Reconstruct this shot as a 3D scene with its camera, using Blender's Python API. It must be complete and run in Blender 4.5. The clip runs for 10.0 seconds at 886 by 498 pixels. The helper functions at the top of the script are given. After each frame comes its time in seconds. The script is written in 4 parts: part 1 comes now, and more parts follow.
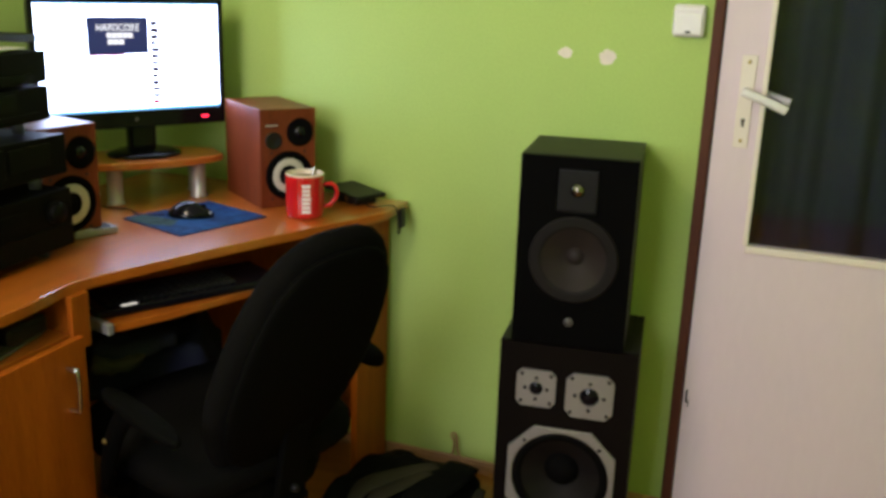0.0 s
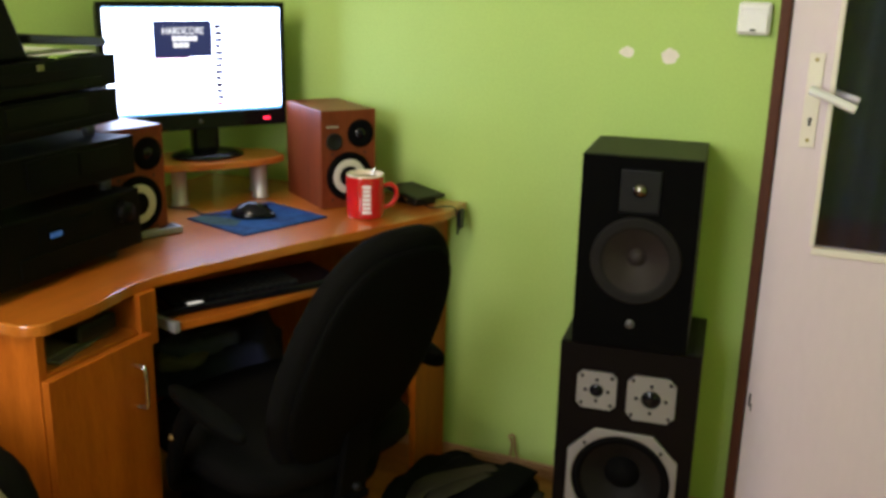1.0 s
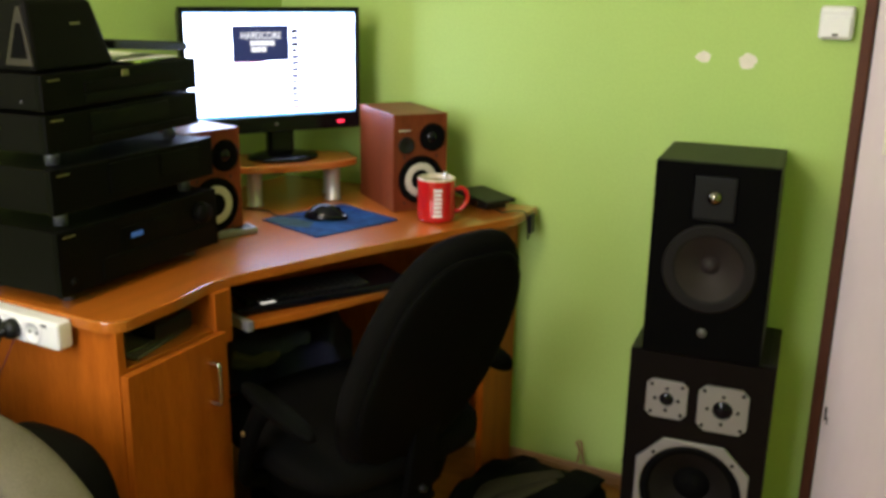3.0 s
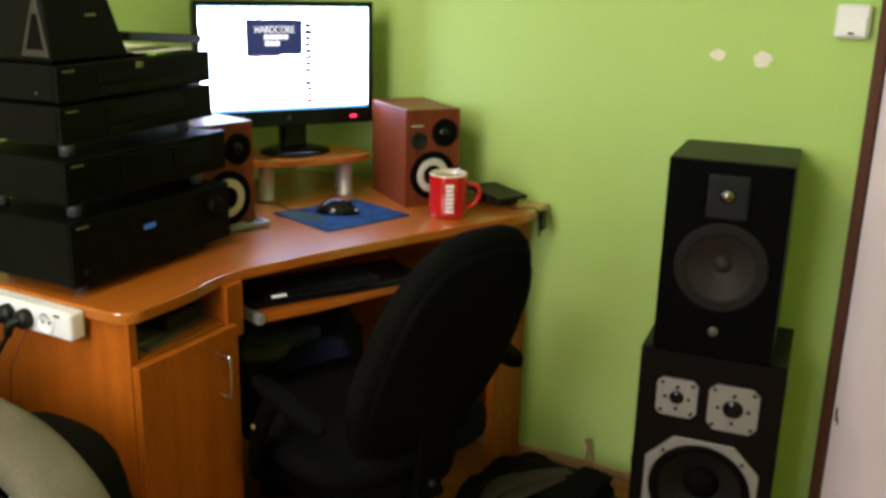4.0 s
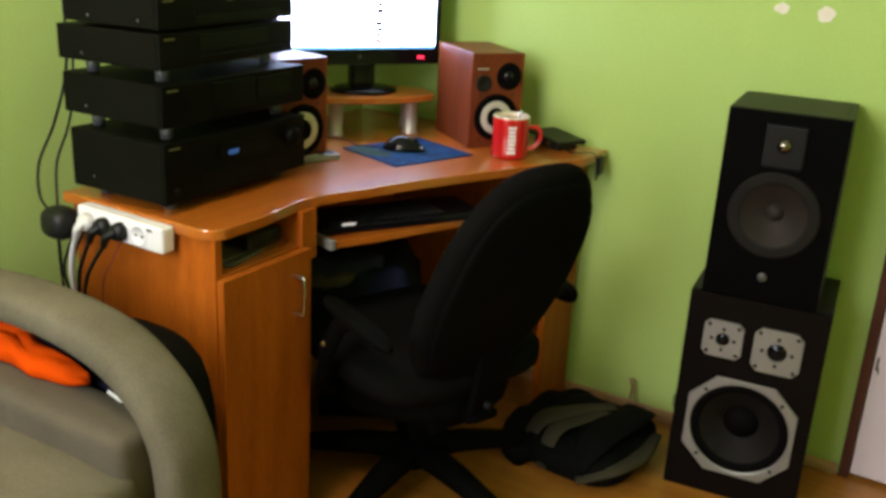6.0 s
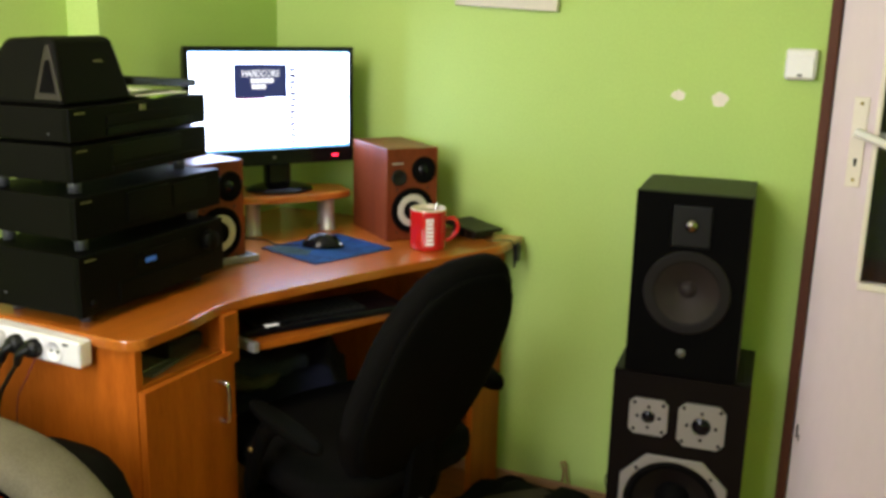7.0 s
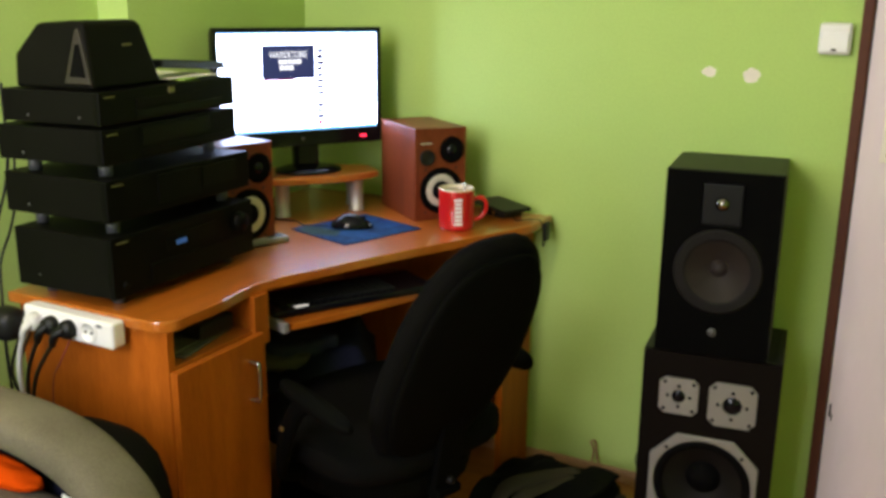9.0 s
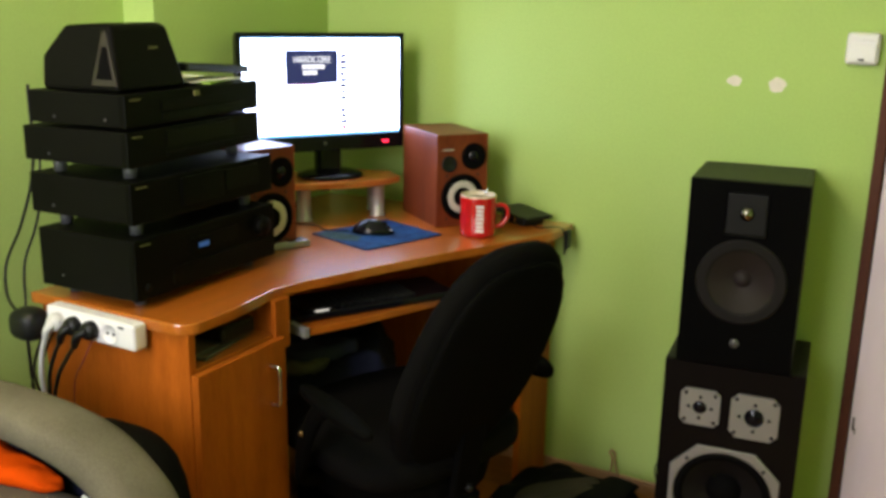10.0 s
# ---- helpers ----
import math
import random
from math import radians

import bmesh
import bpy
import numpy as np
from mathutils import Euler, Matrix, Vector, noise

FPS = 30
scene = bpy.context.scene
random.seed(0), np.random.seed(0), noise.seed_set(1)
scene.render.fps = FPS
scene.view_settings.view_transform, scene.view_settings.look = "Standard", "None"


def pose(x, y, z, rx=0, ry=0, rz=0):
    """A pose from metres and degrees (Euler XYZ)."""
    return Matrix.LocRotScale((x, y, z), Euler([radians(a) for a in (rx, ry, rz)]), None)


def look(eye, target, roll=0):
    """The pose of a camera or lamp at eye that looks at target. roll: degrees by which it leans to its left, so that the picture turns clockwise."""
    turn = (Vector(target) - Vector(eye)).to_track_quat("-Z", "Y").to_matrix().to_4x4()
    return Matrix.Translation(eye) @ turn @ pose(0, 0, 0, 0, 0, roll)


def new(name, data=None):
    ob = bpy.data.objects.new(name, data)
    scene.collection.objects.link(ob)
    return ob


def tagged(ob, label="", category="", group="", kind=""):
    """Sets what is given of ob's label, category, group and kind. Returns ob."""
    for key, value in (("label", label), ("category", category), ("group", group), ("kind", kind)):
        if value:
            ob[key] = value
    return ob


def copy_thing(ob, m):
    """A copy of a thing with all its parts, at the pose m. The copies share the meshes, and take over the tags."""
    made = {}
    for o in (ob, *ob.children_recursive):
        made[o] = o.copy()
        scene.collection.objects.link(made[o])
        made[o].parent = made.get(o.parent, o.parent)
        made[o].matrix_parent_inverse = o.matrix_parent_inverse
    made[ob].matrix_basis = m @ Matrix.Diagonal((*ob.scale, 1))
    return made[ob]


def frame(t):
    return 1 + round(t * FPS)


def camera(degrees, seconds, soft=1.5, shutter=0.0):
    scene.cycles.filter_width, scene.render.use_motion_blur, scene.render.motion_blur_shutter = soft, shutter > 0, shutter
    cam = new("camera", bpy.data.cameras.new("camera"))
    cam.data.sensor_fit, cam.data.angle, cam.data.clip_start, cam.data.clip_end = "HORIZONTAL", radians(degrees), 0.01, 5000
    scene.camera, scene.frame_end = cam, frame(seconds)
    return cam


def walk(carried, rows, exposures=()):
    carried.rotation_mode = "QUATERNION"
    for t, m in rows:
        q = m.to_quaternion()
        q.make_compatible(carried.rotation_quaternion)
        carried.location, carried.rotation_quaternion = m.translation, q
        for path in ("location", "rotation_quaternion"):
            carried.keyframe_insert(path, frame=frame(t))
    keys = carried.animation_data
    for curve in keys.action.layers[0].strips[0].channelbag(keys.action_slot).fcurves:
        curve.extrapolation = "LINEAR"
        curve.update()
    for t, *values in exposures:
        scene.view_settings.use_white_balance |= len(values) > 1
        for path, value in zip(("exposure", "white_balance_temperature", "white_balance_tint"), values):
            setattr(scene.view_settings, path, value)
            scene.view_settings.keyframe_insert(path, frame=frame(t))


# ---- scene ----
cam = camera(50.4, 10.0, soft=3.4)
PATH = [
    (0, (1.742, -2.276, 1.328), (1.094, -0.467, 0.771), 2.0),
    (0.5, (1.742, -2.276, 1.329), (1.022, -0.495, 0.771), 1.0),
    (1, (1.722, -2.285, 1.321), (0.974, -0.515, 0.768), 1.3),
    (1.5, (1.728, -2.282, 1.333), (0.929, -0.536, 0.772), 0.7),
    (2, (1.724, -2.288, 1.331), (0.865, -0.565, 0.789), 0.9),
    (2.5, (1.724, -2.289, 1.328), (0.846, -0.578, 0.782), 1.0),
    (4, (1.718, -2.292, 1.322), (0.82, -0.594, 0.765), 1.5),
    (4.5, (1.734, -2.334, 1.318), (0.784, -0.664, 0.765), 2.7),
    (5, (1.74, -2.358, 1.311), (0.754, -0.739, 0.674), 2.6),
    (5.2, (1.698, -2.383, 1.302), (0.709, -0.774, 0.644), 3.3),
    (6.3, (1.735, -2.413, 1.312), (0.831, -0.749, 0.669), 2.8),
    (6.5, (1.721, -2.405, 1.308), (0.896, -0.693, 0.684), 2.3),
    (7, (1.728, -2.423, 1.329), (0.893, -0.668, 0.858), 1.4),
    (7.5, (1.725, -2.424, 1.335), (0.837, -0.689, 0.888), 1.4),
    (8, (1.733, -2.422, 1.337), (0.834, -0.703, 0.851), 1.0),
    (8.5, (1.726, -2.421, 1.33), (0.86, -0.706, 0.773), 0.7),
    (9, (1.731, -2.42, 1.332), (0.844, -0.703, 0.816), 0.6),
    (9.5, (1.729, -2.416, 1.333), (0.839, -0.702, 0.81), 1.1),
    (10, (1.719, -2.42, 1.329), (0.799, -0.717, 0.827), 1.1),
]
walk(cam, [(t, look(eye, target, roll)) for t, eye, target, roll in PATH],
     exposures=[(0, -0.14), (1, -0.08), (2, -0.02), (4, 0.0), (5.2, 0.06), (6.5, 0.12), (7.5, 0.06), (10, 0.0)])


# ---- light ----
world = bpy.data.worlds.new("world")
scene.world = world
world.use_nodes = True
wn = world.node_tree
sky = wn.nodes.new("ShaderNodeTexSky")
sky.sky_type = "NISHITA"
sky.sun_disc = False
sky.sun_elevation, sky.sun_rotation = radians(35), radians(200)
wn.nodes["Background"].inputs["Strength"].default_value = 0.08
wn.links.new(sky.outputs[0], wn.nodes["Background"].inputs["Color"])

WIN_X0, WIN_X1, WIN_Z0, WIN_Z1 = 0.05, 1.25, 0.9, 2.25
SOUTH, EAST, CEIL, RECESS, JOG = -3.6, 2.75, 2.6, -0.10, -0.716


def area_lamp(name, m, sx, sy, watts, color):
    d = bpy.data.lights.new(name, "AREA")
    d.shape, d.size, d.size_y, d.energy, d.color = "RECTANGLE", sx, sy, watts, color
    ob = new(name, d)
    ob.matrix_world = m
    return ob


# daylight in the window opening behind the camera
area_lamp("window_daylight", look(((WIN_X0 + WIN_X1) / 2, SOUTH + 0.02, (WIN_Z0 + WIN_Z1) / 2), ((WIN_X0 + WIN_X1) / 2, 0, 1.2)),
          WIN_X1 - WIN_X0, WIN_Z1 - WIN_Z0, 56, (0.92, 0.91, 1.0))
LAMP = (0.60, -1.95, 2.15)
bulb_light = bpy.data.lights.new("bulb_light", "POINT")
bulb_light.energy, bulb_light.color, bulb_light.shadow_soft_size = 38, (1.0, 0.82, 0.60), 0.14
new("bulb_light", bulb_light).location = (LAMP[0], LAMP[1], LAMP[2] - 0.07)


# ---- materials ----
def mat(name, color, rough=0.5, metal=0.0, var=0.12, scale=6.0, fine=90.0, bump=0.1, spec=0.5, stretch=(1, 1, 1), color2=None, object_space=True,
        bump_dist=0.002, coat=0.0, coat_rough=0.05, sheen=0.0):
    """A surface with a broad and a fine variation of colour, roughness and relief."""
    m = bpy.data.materials.new(name)
    m.use_nodes = True
    n, l = m.node_tree.nodes, m.node_tree.links
    b = n["Principled BSDF"]
    tc = n.new("ShaderNodeTexCoord")
    mp = n.new("ShaderNodeMapping")
    mp.inputs["Scale"].default_value = stretch
    l.new(tc.outputs["Object"], mp.inputs["Vector"])
    big, small = n.new("ShaderNodeTexNoise"), n.new("ShaderNodeTexNoise")
    big.inputs["Scale"].default_value, small.inputs["Scale"].default_value = scale, fine
    big.inputs["Detail"].default_value, small.inputs["Detail"].default_value = 4, 3
    for t in (big, small):
        l.new(mp.outputs[0], t.inputs["Vector"])
    mixn = n.new("ShaderNodeMath")
    mixn.operation = "MULTIPLY_ADD"
    mixn.inputs[1].default_value, mixn.inputs[2].default_value = 0.45, 0.0
    l.new(small.outputs["Fac"], mixn.inputs[0])
    add = n.new("ShaderNodeMath")
    add.operation = "MULTIPLY_ADD"
    add.inputs[1].default_value = 0.55
    l.new(big.outputs["Fac"], add.inputs[0])
    l.new(mixn.outputs[0], add.inputs[2])
    ramp = n.new("ShaderNodeValToRGB")
    lo = [max(0.0, c * (1 - var)) for c in color]
    hi = [min(1.0, c * (1 + var)) for c in (color2 or color)]
    ramp.color_ramp.elements[0].position, ramp.color_ramp.elements[1].position = 0.32, 0.68
    ramp.color_ramp.elements[0].color, ramp.color_ramp.elements[1].color = (*lo, 1), (*hi, 1)
    l.new(add.outputs[0], ramp.inputs[0])
    l.new(ramp.outputs[0], b.inputs["Base Color"])
    rr = n.new("ShaderNodeMapRange")
    rr.inputs["To Min"].default_value, rr.inputs["To Max"].default_value = max(0.02, rough - 0.08), min(1, rough + 0.08)
    l.new(add.outputs[0], rr.inputs[0])
    l.new(rr.outputs[0], b.inputs["Roughness"])
    b.inputs["Metallic"].default_value = metal
    b.inputs["Specular IOR Level"].default_value = spec
    b.inputs["Coat Weight"].default_value = coat
    b.inputs["Coat Roughness"].default_value = coat_rough
    b.inputs["Sheen Weight"].default_value = sheen
    if bump:
        bp = n.new("ShaderNodeBump")
        bp.inputs["Strength"].default_value, bp.inputs["Distance"].default_value = bump, bump_dist
        l.new(add.outputs[0], bp.inputs["Height"])
        l.new(bp.outputs[0], b.inputs["Normal"])
    return m


def glow(name, color, strength):
    m = bpy.data.materials.new(name)
    m.use_nodes = True
    b = m.node_tree.nodes["Principled BSDF"]
    b.inputs["Base Color"].default_value = (0.02, 0.02, 0.02, 1)
    b.inputs["Emission Color"].default_value = (*color, 1)
    b.inputs["Emission Strength"].default_value = strength
    return m


GREEN = mat("green_wall_paint", (0.41, 0.57, 0.16), 0.75, var=0.05, scale=1.6, fine=160, bump=0.25, spec=0.25, color2=(0.44, 0.59, 0.18), bump_dist=0.0015)
WHITE_WALL = mat("white_ceiling_paint", (0.78, 0.77, 0.74), 0.85, var=0.03, scale=1.5, fine=150, bump=0.2)
PLASTER = mat("bare_plaster", (0.80, 0.72, 0.66), 0.9, var=0.08, scale=40, fine=300, bump=0.4)
FLOOR = mat("oak_floor_varnish", (0.33, 0.115, 0.015), 0.35, var=0.25, scale=3, fine=40, bump=0.15, stretch=(1, 9, 1), color2=(0.37, 0.15, 0.024))
SKIRT = mat("skirting_wood", (0.42, 0.24, 0.12), 0.45, var=0.2, scale=5, fine=60, bump=0.15, stretch=(1, 8, 8))
FRAME = mat("brown_door_frame_paint", (0.090, 0.028, 0.017), 0.55, spec=0.2, var=0.15, scale=5, fine=80, bump=0.15)
DOOR = mat("white_door_paint", (0.73, 0.60, 0.69), 0.42, var=0.03, scale=2.2, fine=60, bump=0.15, stretch=(1, 1, 0.3))
IVORY = mat("ivory_plastic", (0.80, 0.71, 0.66), 0.35, var=0.03, scale=8, fine=120, bump=0.05)
WHITEPLA = mat("white_plastic", (0.80, 0.77, 0.80), 0.35, var=0.03, scale=8, fine=120, bump=0.05)
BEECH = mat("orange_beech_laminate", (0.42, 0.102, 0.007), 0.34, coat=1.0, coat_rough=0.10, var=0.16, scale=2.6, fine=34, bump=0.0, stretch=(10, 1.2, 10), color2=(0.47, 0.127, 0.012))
# same laminate, grain upright; base darkened to carry the uprights' shade
BEECH_V_SHADED = mat("orange_beech_laminate_upright_shaded", (0.33, 0.072, 0.0045), 0.45, spec=0.18, var=0.16, scale=2.6, fine=34, bump=0.06, stretch=(10, 10, 0.8), color2=(0.42, 0.104, 0.009))
CHERRY = mat("cherry_veneer", (0.125, 0.021, 0.0068), 0.42, spec=0.25, coat=0.06, var=0.3, scale=3, fine=40, bump=0.06, stretch=(8, 8, 1), color2=(0.155, 0.034, 0.011))
BLACK = mat("black_plastic", (0.006, 0.006, 0.006), 0.45, spec=0.3, var=0.2, scale=10, fine=200, bump=0.1)
GLOSSBLACK = mat("gloss_black_plastic", (0.004, 0.004, 0.006), 0.14, spec=0.22, var=0.2, scale=10, fine=200, bump=0.02)
HIFI = mat("black_painted_steel", (0.0038, 0.0036, 0.0027), 0.55, spec=0.06, var=0.2, scale=10, fine=300, bump=0.12)
HIFI_F = mat("black_brushed_fascia", (0.0030, 0.0030, 0.0022), 0.45, spec=0.05, var=0.2, scale=10, fine=200, bump=0.08, stretch=(1, 1, 12))
DISPLAY = mat("dark_display_window", (0.0026, 0.0026, 0.0022), 0.3, spec=0.07, var=0.2, scale=10, fine=200, bump=0.0)
FABRIC_BLK = mat("black_upholstery", (0.0045, 0.0042, 0.004), 0.95, var=0.25, scale=12, fine=500, bump=0.4, spec=0.05)
ASH = mat("black_ash_vinyl", (0.012, 0.011, 0.009), 0.5, spec=0.25, var=0.3, scale=6, fine=70, bump=0.2, stretch=(10, 10, 1))
BAFFLE = mat("dark_brown_baffle", (0.0048, 0.0030, 0.0025), 0.6, spec=0.06, var=0.2, scale=8, fine=120, bump=0.1)
GRILLE = mat("black_satin_baffle", (0.0016, 0.0015, 0.0015), 0.6, spec=0.03, var=0.2, scale=10, fine=400, bump=0.1)
CONE = mat("paper_cone", (0.023, 0.017, 0.016), 0.6, spec=0.2, var=0.2, scale=14, fine=260, bump=0.3)
CONE_DK = mat("dark_paper_cone", (0.0085, 0.0068, 0.0064), 0.65, spec=0.15, var=0.25, scale=14, fine=260, bump=0.3)
RUBBER = mat("black_rubber", (0.0028, 0.0026, 0.0026), 0.75, spec=0.04, var=0.2, scale=12, fine=200, bump=0.1)
SILVER = mat("silver_painted_metal", (0.28, 0.27, 0.27), 0.42, metal=0.5, var=0.06, scale=14, fine=220, bump=0.08)
RISER_LEG = mat("brushed_aluminium", (0.50, 0.49, 0.50), 0.4, metal=0.6, var=0.06, scale=14, fine=220, bump=0.05)
RISER_BADGE = mat("dull_silver_badge", (0.085, 0.082, 0.08), 0.5, metal=0.4, var=0.06, scale=14, fine=220, bump=0.05)
FEET = mat("grey_metal_foot", (0.10, 0.10, 0.11), 0.4, metal=0.4, var=0.06, scale=14, fine=220, bump=0.05)
CHROME = mat("satin_chrome", (0.62, 0.61, 0.60), 0.25, metal=1.0, var=0.05, scale=14, fine=220, bump=0.03)
WHITECONE = mat("pale_cone_ring", (0.54, 0.50, 0.43), 0.5, var=0.06, scale=14, fine=200, bump=0.08)
PADGREY = mat("dark_grey_plate", (0.007, 0.0068, 0.007), 0.5, spec=0.15, var=0.15, scale=16, fine=250, bump=0.1)
RED = mat("red_glaze", (0.50, 0.010, 0.012), 0.12, var=0.08, scale=12, fine=120, bump=0.03, coat=0.3)
CREAM = mat("cream_glaze", (0.72, 0.62, 0.48), 0.2, var=0.05, scale=12, fine=120, bump=0.03)
COFFEE = mat("milky_coffee", (0.20, 0.10, 0.045), 0.25, var=0.1, scale=20, fine=120, bump=0.02)
BEIGE = mat("beige_plush_upholstery", (0.122, 0.107, 0.073), 0.95, var=0.2, scale=7, fine=320, bump=0.7, spec=0.1, color2=(0.152, 0.131, 0.094))
BEIGE2 = mat("beige_plush_cushion", (0.108, 0.090, 0.066), 0.95, var=0.2, scale=7, fine=320, bump=0.7, spec=0.1)
ORANGE = mat("orange_cloth", (0.62, 0.060, 0.0), 0.85, spec=0.08, var=0.15, scale=9, fine=300, bump=0.5)
GARMENT = mat("navy_garment_cloth", (0.052, 0.055, 0.11), 0.95, spec=0.1, var=0.3, scale=9, fine=300, bump=0.5)
NAVY = mat("navy_cloth", (0.010, 0.011, 0.026), 0.95, spec=0.1, var=0.2, scale=9, fine=300, bump=0.5)
ARM_BLK = mat("dull_black_plastic", (0.0022, 0.0022, 0.0018), 0.75, var=0.2, scale=12, fine=200, bump=0.1, spec=0.04)
BAG_BLK = mat("black_nylon", (0.0035, 0.0035, 0.003), 0.85, spec=0.08, var=0.25, scale=9, fine=350, bump=0.5)
BAG_GRN = mat("grey_green_nylon", (0.045, 0.038, 0.024), 0.85, spec=0.1, var=0.25, scale=9, fine=350, bump=0.5)
PAD = mat("blue_printed_mat", (0.004, 0.014, 0.070), 0.85, spec=0.12, var=0.5, scale=12, fine=40, bump=0.1, color2=(0.010, 0.050, 0.14))
PADGRN = mat("mat_print_green", (0.022, 0.050, 0.026), 0.85, spec=0.12, var=0.5, scale=30, fine=80, bump=0.1, color2=(0.03, 0.055, 0.06))
CABLE_W = mat("white_cable", (0.62, 0.60, 0.60), 0.45, var=0.05, scale=12, fine=100, bump=0.05)
PAPER = mat("paper", (0.75, 0.73, 0.68), 0.8, var=0.05, scale=12, fine=100, bump=0.05)
GREYPAPER = mat("grey_printed_paper", (0.10, 0.095, 0.085), 0.7, var=0.4, scale=30, fine=120, bump=0.1)
PAPERGRN = mat("green_printed_paper", (0.30, 0.48, 0.06), 0.6, var=0.3, scale=30, fine=100, bump=0.05)
CURTAIN = mat("dark_blue_curtain", (0.022, 0.028, 0.085), 0.9, var=0.4, scale=6, fine=200, bump=0.4, stretch=(3, 3, 0.4))
HALL_DARK = mat("hall_wall_darkened_paint", (0.10, 0.085, 0.065), 0.85, var=0.1, scale=3, fine=100, bump=0.2)
SCREEN = glow("screen_white", (0.56, 0.65, 1.0), 15.0)
SCREEN_NAVY = glow("screen_navy", (0.012, 0.022, 0.12), 1.0)
SCREEN_BLUE = glow("screen_taskbar", (0.22, 0.55, 1.0), 2.2)
SCREEN_GREY = glow("screen_thumbs", (0.22, 0.18, 0.30), 0.35)
SCREEN_RED = glow("screen_red", (0.65, 0.03, 0.10), 0.8)
SCREEN_TXT = glow("screen_letters", (0.95, 0.95, 1.0), 1.6)
LED_RED = glow("red_led", (1.0, 0.02, 0.06), 4.0)
LABEL_GLINT = glow("label_glint_glow", (1.0, 0.93, 0.82), 0.75)
LED_BLUE = glow("blue_display", (0.04, 0.16, 0.45), 0.45)
LED_GOLD = mat("gold_lettering", (0.20, 0.19, 0.075), 0.5, metal=0.4, var=0.05, bump=0)
LOGO = mat("pale_badge", (0.45, 0.45, 0.45), 0.4, metal=0.3, var=0.05, bump=0)
BULB = glow("bulb_glass", (1.0, 0.80, 0.55), 8.0)
TURQ = mat("turquoise_paint", (0.02, 0.24, 0.28), 0.6, var=0.2, scale=12, fine=60, bump=0.1)
PICGRN = mat("dark_green_paint", (0.035, 0.05, 0.012), 0.6, var=0.6, scale=20, fine=60, bump=0.15, color2=(0.09, 0.085, 0.02))
PICFRAME = mat("whitewashed_frame", (0.62, 0.56, 0.47), 0.6, var=0.12, scale=9, fine=60, bump=0.2, stretch=(1, 6, 6))
DOME = mat("metal_dome", (0.22, 0.20, 0.18), 0.16, metal=1.0, var=0.05, bump=0)
BRASS = mat("screw_brass", (0.45, 0.33, 0.12), 0.35, metal=0.9, var=0.1, bump=0.02)

BEECH.node_tree.nodes["Principled BSDF"].inputs["Coat IOR"].default_value = 1.75
GLASS = bpy.data.materials.new("clear_glass")
GLASS.use_nodes = True
gb = GLASS.node_tree.nodes["Principled BSDF"]
gb.inputs["Transmission Weight"].default_value, gb.inputs["Roughness"].default_value, gb.inputs["IOR"].default_value = 1.0, 0.02, 1.45


# ---- building helpers ----
def bm_box(sx, sy, sz, at=(0, 0, 0), bev=0.0, seg=2, rot=None):
    bm = bmesh.new()
    bmesh.ops.create_cube(bm, size=1.0)
    bmesh.ops.scale(bm, vec=(sx, sy, sz), verts=bm.verts)
    if bev:
        bmesh.ops.bevel(bm, geom=bm.edges[:], offset=bev, segments=seg, profile=0.6, affect="EDGES")
    if rot:
        bmesh.ops.transform(bm, matrix=rot, verts=bm.verts)
    bmesh.ops.translate(bm, vec=at, verts=bm.verts)
    return bm


def bm_span(a, b, bev=0.0, seg=2):
    """A box between two opposite corners."""
    return bm_box(*(abs(q - p) for p, q in zip(a, b)), at=[(p + q) / 2 for p, q in zip(a, b)], bev=bev, seg=seg)


def bm_lathe(profile, m=None, n=32):
    """Turns (radius, height) pairs round z."""
    bm = bmesh.new()
    rings = []
    for r, z in profile:
        if r < 1e-6:
            rings.append([bm.verts.new((0, 0, z))])
        else:
            rings.append([bm.verts.new((r * math.cos(2 * math.pi * i / n), r * math.sin(2 * math.pi * i / n), z)) for i in range(n)])
    for a, b in zip(rings, rings[1:]):
        for i in range(n):
            j = (i + 1) % n
            if len(a) == 1 and len(b) > 1:
                bm.faces.new((a[0], b[i], b[j]))
            elif len(b) == 1 and len(a) > 1:
                bm.faces.new((a[i], b[0], a[j]))
            elif len(a) > 1:
                bm.faces.new((a[i], b[i], b[j], a[j]))
    bmesh.ops.recalc_face_normals(bm, faces=bm.faces)
    for f in bm.faces:
        f.smooth = True
    if m is not None:
        bmesh.ops.transform(bm, matrix=m, verts=bm.verts)
    return bm


def bm_prism(outline, z0, z1, bev=0.0, m=None):
    """A flat outline of (x, y), counter-clockwise, drawn up from z0 to z1."""
    bm = bmesh.new()
    lo = [bm.verts.new((x, y, z0)) for x, y in outline]
    hi = [bm.verts.new((x, y, z1)) for x, y in outline]
    bm.faces.new(lo[::-1])
    bm.faces.new(hi)
    for i in range(len(lo)):
        j = (i + 1) % len(lo)
        bm.faces.new((lo[i], lo[j], hi[j], hi[i]))
    bmesh.ops.recalc_face_normals(bm, faces=bm.faces)
    if bev:
        rim = [e for e in bm.edges if abs(e.verts[0].co.z - e.verts[1].co.z) < 1e-6]
        bmesh.ops.bevel(bm, geom=rim, offset=bev, segments=2, profile=0.6, affect="EDGES")
    if m is not None:
        bmesh.ops.transform(bm, matrix=m, verts=bm.verts)
    return bm


